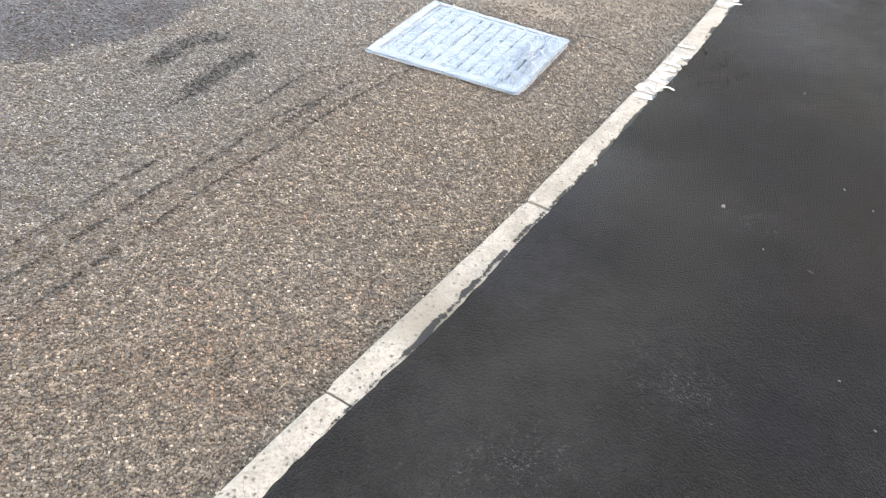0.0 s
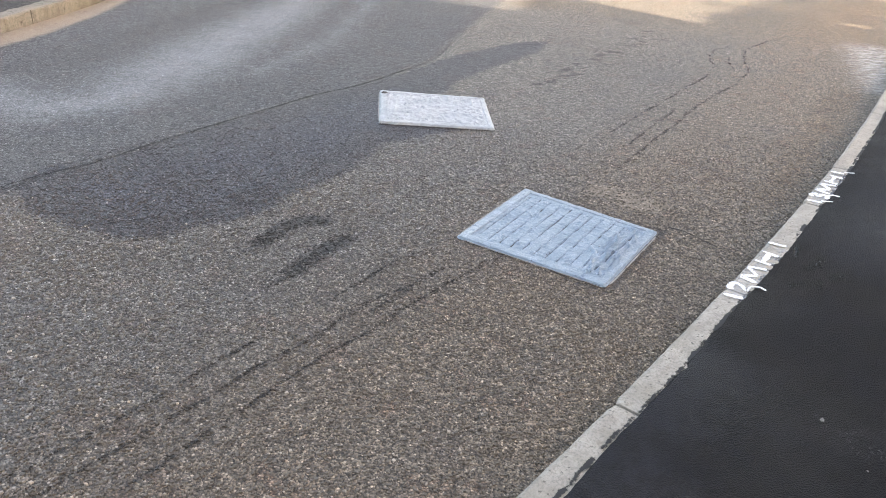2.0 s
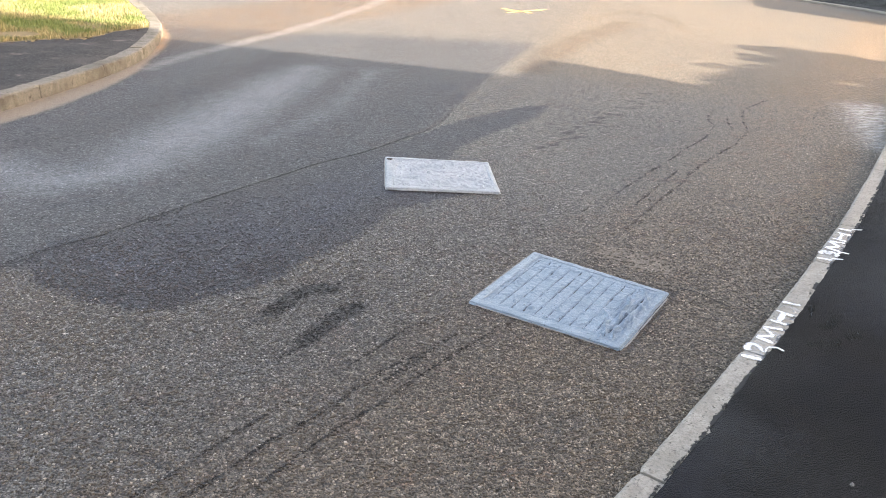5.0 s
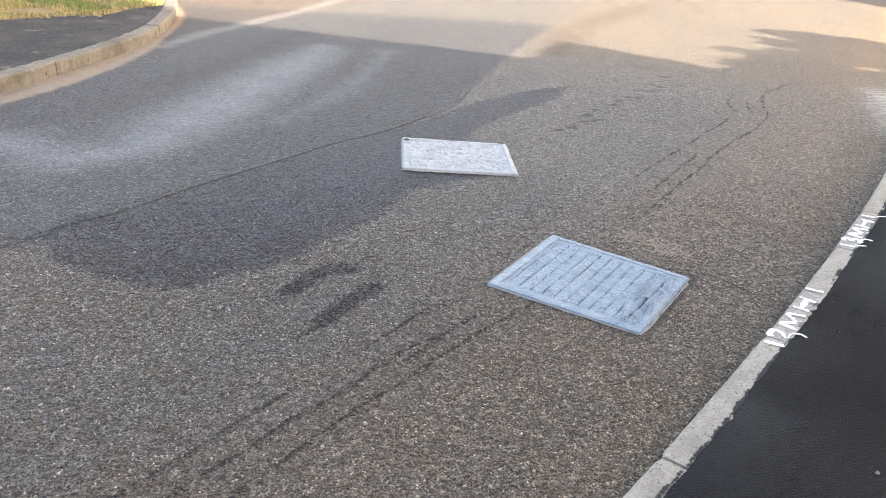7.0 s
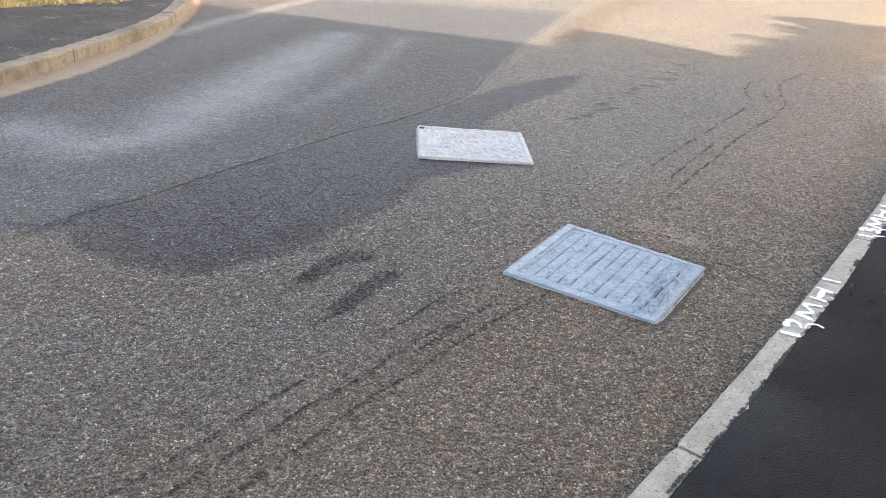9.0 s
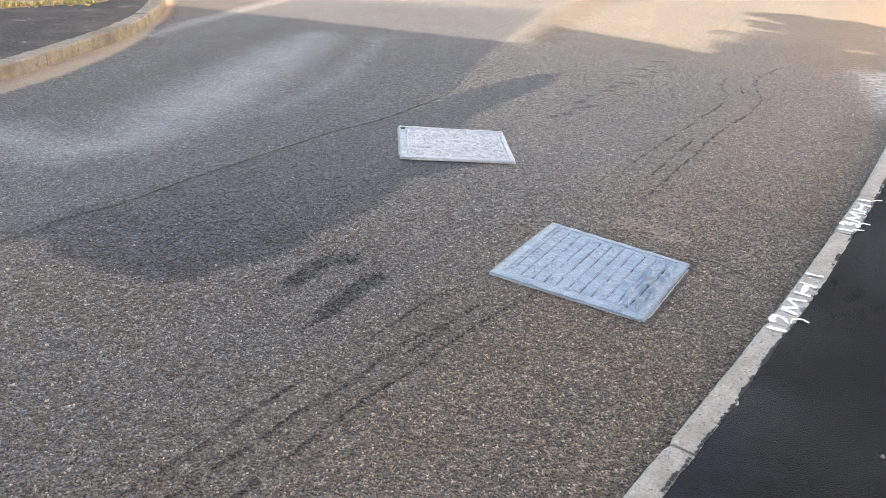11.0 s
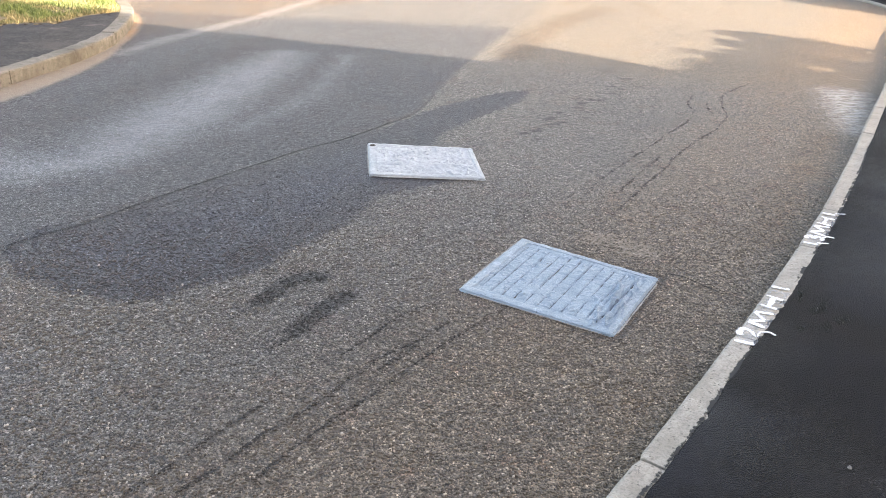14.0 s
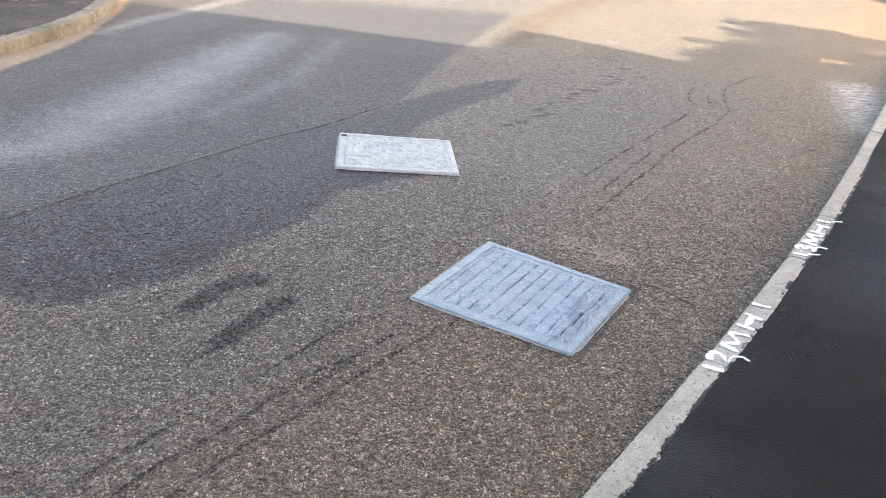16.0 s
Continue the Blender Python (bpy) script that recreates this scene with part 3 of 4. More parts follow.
TYRES = [[(-1.5, 1.75), (-1.08, 2.33), (-1.0, 2.44), (-0.865, 2.635), (-0.82, 2.693), (-0.71, 2.848), (-0.587, 3.024), (-0.443, 3.189), (-0.276, 3.414), (-0.03, 3.695), (0.07, 3.80)],
         [(-1.6, 1.95), (-1.25, 2.35), (-1.048, 2.607), (-0.925, 2.762), (-0.796, 2.938), (-0.635, 3.128), (-0.541, 3.264), (-0.424, 3.415), (-0.275, 3.539), (-0.14, 3.72)],
         [(-1.6, 2.1), (-1.2, 2.583), (-1.06, 2.762), (-0.914, 2.979), (-0.77, 3.163)], [(-0.605, 3.373), (-0.46, 3.58), (-0.372, 3.695), (-0.20, 3.84)],
         [(-0.46, 3.30), (-0.30, 3.50)],
         [(2.189, 7.752), (1.995, 7.331), (1.939, 7.032), (1.737, 6.678), (1.498, 6.349), (1.195, 5.915), (0.973, 5.616), (0.759, 5.28), (0.614, 5.046)],
         [(2.158, 7.364), (2.096, 7.118), (2.105, 6.987)],
         [(3.004, 8.36), (2.6, 7.908), (2.41, 7.667), (2.272, 7.327), (2.183, 6.969), (1.977, 6.622), (1.728, 6.298), (1.449, 5.917), (1.3, 5.666), (1.097, 5.361), (0.878, 5.024), (0.686, 4.728), (0.6, 4.56)],
         [(1.42, 6.02), (1.18, 5.66), (0.95, 5.30), (0.80, 5.08)]]
build_road()


# ---- kerbs ----
def run_of(line):
    return np.concatenate([[0], np.cumsum(np.hypot(*np.diff(line, axis=0).T))])


def at_run(line, run, s):
    return np.array([np.interp(s, run, line[:, 0]), np.interp(s, run, line[:, 1])])


def place_on(line, point):
    run = run_of(line)
    return run[np.argmin(np.hypot(*(line - np.array(point)).T))]


def kerb_stone(line, s0, s1, side, top, material, parent, depth, rough, name="kerbstone"):
    """One kerbstone from s0 to s1 along a line, its road face on the line, its body to the side; front edge rounded."""
    run = run_of(line)
    nrm = normals(line)
    n = max(3, int((s1 - s0) / 0.03))
    verts, faces = [], []
    jog, drop = random.uniform(-0.004, 0.004), random.uniform(-0.003, 0.003)
    profile = [(0.0, -0.05), (-0.006, top - 0.022), (-0.004, top - 0.010), (0.002, top - 0.003), (0.012, top), (depth - 0.008, top), (depth, top - 0.008), (depth, -0.05)]
    m = len(profile)
    for k in range(n + 1):
        s = s0 + (s1 - s0) * k / n
        p = at_run(line, run, s)
        nx, ny = np.interp(s, run, nrm[:, 0]) * side, np.interp(s, run, nrm[:, 1]) * side
        end = 0.006 if k in (0, n) else 0.0
        low = 0.085 * min(1.0, max(0.0, (p[1] - 11.5) / 2.0)) if side > 0 else 0.0
        for i, (b, z) in enumerate(profile):
            chip = rough * (0.0035 * wob(s * 9, i, 1.0, side + 7) + 0.003 * wob(s * 30, i * 3, 1.0, 2.0))
            if end and 1 <= i <= 6:
                z = z - end * 0.7
                b = min(max(b, 0.004), depth - 0.004)
            verts.append((p[0] + nx * (b + jog + chip), p[1] + ny * (b + jog + chip), z + drop + (chip * 0.6 if 2 <= i <= 5 else 0) - (low if 1 <= i <= 6 else 0)))
    for k in range(n):
        for i in range(m - 1):
            a = k * m + i
            f = (a, a + 1, a + m + 1, a + m)
            faces.append(f if side > 0 else f[::-1])
    faces.append(tuple(range(m))[::-1] if side > 0 else tuple(range(m)))
    last = tuple(range(n * m, n * m + m))
    faces.append(last if side > 0 else last[::-1])
    return link(name, verts, faces, material, parent)


def build_kerb(name, label, line, joints, side, top, material):
    thing = tagged(new(name), label, "kerb", kind="structure")
    for a, b in zip(joints[:-1], joints[1:]):
        kerb_stone(line, a + 0.004, b - 0.004, side, top, material, thing, 0.125, 1.0 if side > 0 else 2.6)
    # bedding behind the open joints
    run, nrm = run_of(line), normals(line) * side
    verts, faces = [], []
    for k, s in enumerate(np.arange(joints[0], joints[-1], 0.15)):
        p = at_run(line, run, s)
        n = np.array([np.interp(s, run, nrm[:, 0]), np.interp(s, run, nrm[:, 1])])
        for b, z in ((0.016, -0.04), (0.016, top - 0.02 - 0.085 * min(1.0, max(0.0, (p[1] - 11.5) / 2.0))), (0.11, top - 0.016 - 0.085 * min(1.0, max(0.0, (p[1] - 11.5) / 2.0))), (0.11, -0.04)):
            verts.append((*(p + n * b), z))
        if k:
            for i in range(3):
                a = (k - 1) * 4 + i
                faces.append((a, a + 1, a + 5, a + 4))
    link("mortar_bed", verts, faces, JOINT, thing)
    return thing


near_joints = [place_on(near_line, p) for p in ((-0.28, 2.0), (0.303, 2.70), (0.875, 3.415), (1.5, 4.23), (1.86, 4.73))]
near_joints = [near_joints[0] - 0.915 * k for k in range(12, 0, -1)] + near_joints
while near_joints[-1] < run_of(near_line)[-1] - 1.0:
    near_joints.append(near_joints[-1] + 0.915)
build_kerb("near_kerb", "pale pitted concrete kerb with sprayed white marks", near_line, near_joints, 1, TOP, KERB_PALE)
j0 = place_on(far_line, (-3.26, 7.07))
far_joints = [j0 + 0.84 * k for k in range(-6, 14) if 0 < j0 + 0.84 * k < run_of(far_line)[-1]]
build_kerb("far_kerb", "weathered curved concrete kerb at the road corner", far_line, far_joints, -1, 0.105, KERB_OLD)


# ---- pavements ----
def build_pavement(name, label, line, side, rows, top, grid_step):
    """Asphalt laid against the back of a kerb, lapping unevenly over it."""
    run, nrm = run_of(line), normals(line) * side
    ss = np.arange(0.1, run[-1] - 0.1, grid_step)
    wide = place_on(line, (0.02, 2.36))
    P = np.column_stack([np.interp(ss, run, line[:, 0]), np.interp(ss, run, line[:, 1])])
    N = np.column_stack([np.interp(ss, run, nrm[:, 0]), np.interp(ss, run, nrm[:, 1])])
    verts, faces = [], []
    m = len(rows)
    for (x, y), (nx, ny), s in zip(P, N, ss):
        lap = 0.007 * wob(s, 0, 2.2, side + 4) + 0.0045 * wob(s, 0, 9, 5) + 0.0045 * wob(s, 0, 31, 6) + 0.003 * wob(s, 0, 70, 2) + (0.012 * math.exp(-((s - wide) / 0.4) ** 2) if side > 0 else 0)
        for i, b in enumerate(rows):
            bb = b + (lap if i < 5 else 0)
            low = 0.085 * min(1.0, max(0.0, (y - 11.5) / 2.0))
            z = top - 0.014 if i == 0 else top + (-0.004 if i == 1 else 0.0) + (0.003 * wob(x + nx * b, y + ny * b, 1.3, 1) + 0.0012 * wob(x + nx * b, y + ny * b, 7, 2) if i > 1 else 0)
            verts.append((x + nx * bb, y + ny * bb, z - low))
    for k in range(len(ss) - 1):
        for i in range(m - 1):
            a = k * m + i
            f = (a, a + m, a + m + 1, a + 1)
            faces.append(f if side < 0 else f[::-1])
    ob = link(name, verts, faces, PAVE, None, True)
    V = np.array(verts)[:, :2]
    blobs = [((0.08, 1.78), 0.10), ((0.0, 1.70), 0.06), ((0.51, 1.97), 0.09), ((0.97, 2.56), 0.07), ((0.90, 2.64), 0.05), ((0.45, 2.08), 0.05), ((1.5, 3.3), 0.04)]
    d = np.min([np.hypot(*(V - np.array(c)).T) - r for c, r in blobs], axis=0)
    set_attr(ob, "scuff", np.clip(d, -1, 1))
    set_attr(ob, "dust", np.clip(far_from(V, [(-0.2, 1.55), (0.05, 1.85), (0.30, 2.15)]) - 0.12, -1, 1))
    # smooth patches, glossier and tinted blue for their sheen
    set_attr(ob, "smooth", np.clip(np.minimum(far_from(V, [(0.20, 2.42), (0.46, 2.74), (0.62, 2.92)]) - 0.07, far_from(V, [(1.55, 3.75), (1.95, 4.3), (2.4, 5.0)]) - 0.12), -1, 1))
    return tagged(ob, label, "pavement", kind="structure")


near_rows = [0.075, 0.078, 0.091] + list(np.arange(0.13, 1.8, 0.06)) + [2.0, 2.4]
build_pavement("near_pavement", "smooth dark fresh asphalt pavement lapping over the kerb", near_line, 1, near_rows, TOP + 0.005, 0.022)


def sheet_between(name, poly, z, material, label, category):
    bm = bmesh.new()
    bm.faces.new([bm.verts.new((x, y, z)) for x, y in poly])
    bmesh.ops.triangulate(bm, faces=bm.faces)
    return tagged(part(name, bm, material, None), label, category, kind="structure")


far_back = far_line + normals(far_line) * -0.119
path_edge = [(-3.30, 9.85), (-3.53, 9.56), (-3.64, 9.10), (-3.92, 8.98), (-4.29, 8.69), (-5.0, 8.1), (-6.0, 6.9), (-7.2, 3.0)]
lo, hi = np.argmin(np.hypot(*(far_line - np.array((-5.4, 1.0))).T)), np.argmin(np.hypot(*(far_line - np.array((-3.17, 9.85))).T))
far_path = [tuple(p) for p in far_back[lo:hi]] + path_edge
sheet_between("far_pavement", far_path, 0.101, PATH_OLD, "dark asphalt footpath beside the curved kerb", "pavement")
verge = [tuple(p) for p in far_back[hi - 2::3]] + [(-30, 26), (-30, 3.0), (-7.2, 3.0)] + path_edge[::-1][1:]
sheet_between("grass_verge_soil", verge, 0.100, SOIL, "dry soil under the patchy grass verge", "verge")
back = near_line + normals(near_line) * 2.38
garden = [tuple(p) for p in back[::6]] + [(30, 40), (40, 40), (40, -30), (-12, -30)]
sheet_between("garden_ground", garden, 0.112, SOIL, "dry soil and turf behind the pavement", "ground")


# ---- unseen house and tree that shade the road, and a wall added for its shadow ----
AX_U, AX_V = Vector((-0.848, 0.530, 0)), Vector((0.530, 0.848, 0))


def build_house():
    thing = tagged(new("house"), "brown brick house with a steep tiled roof beside the road", "house")
    u0, depth = -7.0, 8.0

    def prism(name, prof, ua, ub, mat, label=""):
        verts = [AX_U * u + AX_V * (v - 0.12 * (u0 - u)) + Vector((0, 0, h)) for u in (ua, ub) for v, h in prof]
        n = len(prof)
        faces = [tuple(range(n)), tuple(range(2 * n - 1, n - 1, -1))] + [(i, i + n, (i + 1) % n + n, (i + 1) % n) for i in range(n)]
        ob = link(name, verts, faces, mat, thing)
        return tagged(ob, label) if label else ob
    prism("wall", [(8.42, 0.1), (8.42, 3.85), (7.6, 4.35), (5.6, 7.3), (-12.4, 7.3), (-12.4, 0.1)], u0 - 0.05, u0 - depth, BRICK)
    prism("roof", [(8.68, 4.36), (8.68, 4.58), (7.64, 4.50), (5.40, 8.05), (-12.8, 8.05), (-12.8, 7.25), (5.55, 7.25), (7.5, 4.30)], u0, u0 - depth - 0.1, SLATE, "steep brown tiled roof")
    return thing


build_house()


def leafy(name, label, category, centre, blobs, count, leaf, seed, trunk=None):
    """A shrub or hedge: limbs and a crown of many small leaves round several clumps."""
    rnd = random.Random(seed)
    thing = tagged(new(name), label, category)
    verts, faces = [], []
    for _ in range(count):
        (bx, by, bz), r, sz = rnd.choice(blobs)
        d = Vector((rnd.gauss(0, 1), rnd.gauss(0, 1), rnd.gauss(0, 1))).normalized() * r * rnd.random() ** 0.45
        c = Vector(centre) + Vector((bx, by, bz)) + Vector((d.x, d.y, d.z * sz))
        a = Vector((rnd.gauss(0, 1), rnd.gauss(0, 1), rnd.gauss(0, 0.6))).normalized() * leaf * rnd.uniform(0.6, 1.3)
        b = a.cross(Vector((rnd.gauss(0, 1), rnd.gauss(0, 1), rnd.gauss(0, 1)))).normalized() * a.length * 0.45
        k = len(verts)
        verts += [c - a, c + b, c + a, c - b]
        faces.append((k, k + 1, k + 2, k + 3))
    link("crown", verts, faces, LEAVES, thing)
    if trunk:
        bm = bmesh.new()
        for (x0, y0, z0), (x1, y1, z1), r in trunk:
            a, b = Vector(centre) + Vector((x0, y0, z0)), Vector(centre) + Vector((x1, y1, z1))
            q = (b - a).to_track_quat('Z', 'Y').to_matrix().to_4x4()
            bmesh.ops.create_cone(bm, segments=8, radius1=r, radius2=r * 0.55, depth=(b - a).length, matrix=Matrix.Translation((a + b) / 2) @ q)
        part("trunk", bm, BARK, thing)
    return thing


def build_tree():
    """A small garden tree: a broad crown with a thin, gappy middle and an arm reaching out along the road."""
    rnd = random.Random(5)
    top = [(8.0, 2.72), (8.7, 2.76), (9.2, 2.74), (9.7, 2.78), (10.15, 2.70), (10.5, 2.74), (10.83, 2.84), (11.2, 2.86), (11.6, 2.80)]
    foot = [(8.0, 1.3), (10.4, 1.3), (10.85, 1.85), (11.1, 2.2), (11.6, 2.62)]
    clumps = []
    for k in range(330):
        v = rnd.uniform(8.0, 11.55) if k % 5 else rnd.uniform(8.1, 8.9)
        hi = np.interp(v, *zip(*top)) - 0.10
        lo = np.interp(v, *zip(*foot)) + 0.08
        h = hi if rnd.random() < 0.35 else rnd.uniform(min(lo, hi), hi)
        thin = math.exp(-((v - 8.7) / 0.42) ** 2 - ((h - 2.38) / 0.18) ** 2)
        if rnd.random() > 0.6 * thin:
            at = AX_V * v + Vector((0.848, -0.53, 0)) * (4.6 + rnd.gauss(0, 0.25))
            clumps.append(((at.x, at.y, h), rnd.uniform(0.09, 0.20), rnd.uniform(0.6, 0.95)))
    base = AX_V * 9.6 + Vector((0.848, -0.53, 0)) * 4.6
    b = Vector((base.x, base.y, 0.11))
    limbs = [((b.x, b.y, b.z), (b.x, b.y, 1.6), 0.08)] + [((b.x, b.y, 1.2), c[0], 0.022) for c in clumps[::7]]
    leafy("garden_tree", "small leafy garden tree behind the pavement", "tree", (0, 0, 0), clumps, 38000, 0.05, 5, limbs)


build_tree()


def build_shadow_wall():
    """A low brick wall with a coping and a rounded end, unseen, added to cast the far shadow."""
    thing = tagged(new("shadow_wall"), "unseen low brick wall with coping, added behind the kerb to cast the far shadow", "wall")
    for ax, ay, bx, by in ((8.15, 13.85, 11.6, 9.45), (8.22, 13.98, 9.2, 17.6)):
        a, b = np.array((ax, ay)), np.array((bx, by))
        d = (b - a) / np.hypot(*(b - a))
        n = np.array((-d[1], d[0]))
        for name, w, z0, z1, mat in (("brickwork", 0.11, 0.02, 1.17, BRICK), ("coping", 0.14, 1.17, 1.25, KERB_OLD)):
            ring = [a - d * w * math.sin(k) + n * w * math.cos(k) for k in np.linspace(0, math.pi, 9)] + [b - n * w, b + n * w]
            m = len(ring)
            verts = [(*p, z) for z in (z0, z1) for p in ring]
            faces = [tuple(range(m))[::-1], tuple(range(m, 2 * m))] + [(i, (i + 1) % m, (i + 1) % m + m, i + m) for i in range(m)]
            link(name, verts, faces, mat, thing)


build_shadow_wall()


# ---- grass verge ----
def build_grass():
    rnd = random.Random(3)
    verts, faces = [], []
    poly = np.array(verge)
    tries = np.array([(rnd.uniform(-6.6, -3.1), rnd.uniform(8.4, 14.2)) for _ in range(100000)])
    ok = signed(tries, poly) < -0.02
    for x, y in tries[ok]:
        bare = math.exp(-((x + 3.85) ** 2 + (y - 9.75) ** 2) / 0.06)
        if rnd.random() < bare * 0.85 or wob(x, y, 1.7, 9) < -0.42:
            continue
        h = rnd.uniform(0.015, 0.05) * (1.0 + 0.5 * wob(x, y, 2.5, 4))
        a = rnd.uniform(0, 6.283)
        w = rnd.uniform(0.003, 0.006)
        lx, ly = rnd.gauss(0, 0.4) * h, rnd.gauss(0, 0.4) * h
        dx, dy = math.cos(a) * w, math.sin(a) * w
        k = len(verts)
        verts += [(x - dx, y - dy, 0.098), (x + dx, y + dy, 0.098), (x + dx * 0.7 + lx * 0.5, y + dy * 0.7 + ly * 0.5, 0.1 + h * 0.6),
                  (x - dx * 0.7 + lx * 0.5, y - dy * 0.7 + ly * 0.5, 0.1 + h * 0.6), (x + lx, y + ly, 0.1 + h)]
        faces += [(k, k + 1, k + 2, k + 3), (k + 3, k + 2, k + 4)]
    grass = link("grass", verts, faces, BLADES)
    set_attr(grass, "edge", np.clip(far_from(np.array(verts)[:, :2], path_edge[:6]), 0, 1))
    tagged(grass, "patchy green and straw-coloured grass on the verge", "grass", kind="stuff")


build_grass()


# ---- covered manholes ----
def quad_map(corners):
    tl, tr, br, bl = [np.array(c) for c in corners]

    def at(s, t):
        """A point of the quad, whose corners are cut off a little."""
        over = 0.018 - min(s, 1 - s) - min(t, 1 - t)
        if over > 0:
            s += over * 0.5 * (1 if s < 0.5 else -1)
            t += over * 0.5 * (1 if t < 0.5 else -1)
        return (1 - s) * (1 - t) * tl + s * (1 - t) * tr + s * t * br + (1 - s) * t * bl
    return at


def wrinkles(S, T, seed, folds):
    """Random short folds in a stuck-down sheet: their height, and the dirt and painted shade along their lee side."""
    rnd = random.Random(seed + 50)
    z, dirt_shade = np.zeros(len(S)), np.zeros(len(S))
    for (s_lo, s_hi, t_lo, t_hi), count, tall, length, wide, lee_shade in folds:
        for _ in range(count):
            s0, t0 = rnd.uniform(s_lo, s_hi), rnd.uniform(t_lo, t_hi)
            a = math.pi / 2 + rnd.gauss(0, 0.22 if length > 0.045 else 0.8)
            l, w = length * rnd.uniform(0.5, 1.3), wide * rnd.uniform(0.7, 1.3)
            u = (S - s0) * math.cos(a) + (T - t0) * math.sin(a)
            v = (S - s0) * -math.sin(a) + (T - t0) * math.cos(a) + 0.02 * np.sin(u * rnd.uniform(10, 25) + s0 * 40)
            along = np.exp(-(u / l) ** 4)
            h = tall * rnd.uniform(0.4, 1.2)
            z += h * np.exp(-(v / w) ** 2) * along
            dirt_shade = np.maximum(dirt_shade, np.exp(-((v + w * 1.1) / (w * 0.6)) ** 2) * along * lee_shade)
    return z, dirt_shade


def ribbon(name, pts, width, z, material, parent):
    """A sprayed stroke as a thin ribbon; its coat thins towards the rims and ends."""
    line = smooth_line(pts, 0.006) if len(pts) > 2 else np.array([np.array(pts[0]) + (np.array(pts[1]) - np.array(pts[0])) * k / 14 for k in range(15)])
    n = normals(line)
    verts, faces, coat = [], [], []
    for k, (p, q) in enumerate(zip(line, n)):
        f = k / (len(line) - 1)
        tip = min(1.0, f / 0.10, (1 - f) / 0.10)
        for i, b in enumerate((-1, -0.55, 0, 0.55, 1)):
            w = width * 0.5 * (1 + 0.18 * wob(p[0] * 30, p[1] * 30, 1.0, i))
            x, y = p + q * b * w
            verts.append((x, y, z(b) if callable(z) else z))
            coat.append((0.0, 0.62, 1.0, 0.62, 0.0)[i] * (0.3 + 0.7 * tip))
    for k in range(len(line) - 1):
        for i in range(4):
            a = k * 5 + i
            faces.append((a + 5, a + 6, a + 1, a))
    ob = link(name, verts, faces, material, parent)
    set_attr(ob, "coat", coat)
    return ob


def build_cover(name, label, corners, film, tape, relief, seed, height, folds):
    """An iron cover in its frame under a stuck-down sheet that shows the cover's pattern."""
    thing = tagged(new(name), label, "manhole cover")
    at = quad_map(corners)
    rnd = random.Random(seed)
    # iron frame under the sheet, slightly larger than it
    verts, faces = [], []
    ring = [(-0.012, -0.014), (1.036, -0.014), (1.036, 1.024), (-0.012, 1.024)]
    for s, t in ring:
        verts.append((*at(s, t), 0.003))
    for s, t in ring:
        verts.append((*at(s, t), -0.03))
    faces = [(3, 2, 1, 0)] + [(i, (i + 1) % 4, (i + 1) % 4 + 4, i + 4) for i in range(4)]
    link("iron_frame", verts, faces, IRON, thing, False)
    for (s0, t0), (s1, t1) in (((0.0, 1.004), (1.0, 1.004)), ((-0.003, 0.0), (-0.003, 1.0)), ((1.009, 0.02), (1.009, 0.99)))[:3 if film is SHEET_BLUE else 2]:
        ribbon("film_edge", [at(s0 + (s1 - s0) * k / 9, t0 + (t1 - t0) * k / 9) + 0.002 * wob(k * 3, s0, 1.0, seed) for k in range(10)], 0.011, 0.0052, EDGE, thing)
    n = 190
    G = np.linspace(0, 1, n + 1)
    S, T = np.meshgrid(G, G)
    fold, dirt_shade = wrinkles(S.ravel(), T.ravel(), seed, folds)
    low = np.array([relief(a, b, rnd) for a, b in zip(S.ravel(), T.ravel())])
    low += fold
    verts, faces = [], []
    for j in range(n + 1):
        for i in range(n + 1):
            s, t = i / n, j / n
            cs = min(s, 1 - s, t, 1 - t)
            # softly cut corners
            x, y = at(s, t)
            rim = min(1.0, cs / 0.022)
            z = 0.002 + height * (rim ** 0.6) + low[j * (n + 1) + i] * min(1.0, cs / 0.04)
            wav = 0.0028 * wob(s * 6, t * 6, 1.0, seed) + 0.0012 * wob(s * 22, t * 22, 1.0, seed)
            z += wav * rim
            e = 0.004 * wob(s * 9, t * 9, 1.0, seed + 2) * (1 - rim)
            verts.append((x + e, y + e, z))
    for j in range(n):
        for i in range(n):
            a = j * (n + 1) + i
            faces.append((a + n + 1, a + n + 2, a + 1, a))
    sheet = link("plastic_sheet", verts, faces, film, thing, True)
    # grooves and lee sides of folds that get the painted shade
    set_attr(sheet, "crease", np.clip(np.maximum(-(low - fold) / 0.006, dirt_shade), 0, 1))
    # tape strips along the four borders, each a little uneven
    w = 0.058
    strips = [((0.004, 0.008), (0.996, 0.006), (0, 1)), ((0.008, 0.992), (0.990, 0.995), (0, -1)), ((0.006, 0.01), (0.005, 0.99), (1, 0)), ((0.994, 0.01), (0.994, 0.99), (-1, 0))]
    for a, b, d in strips:
        verts, faces = [], []
        m = 60
        width = w * rnd.uniform(0.85, 1.15)
        for k in range(m + 1):
            f = k / m
            s0, t0 = a[0] + (b[0] - a[0]) * f, a[1] + (b[1] - a[1]) * f
            for q in range(5):
                ww = width * (q / 4) * (1 + 0.06 * wob(f * 8, q, 1, seed))
                s, t = s0 + d[0] * ww, t0 + d[1] * ww
                cs = min(s, 1 - s, t, 1 - t)
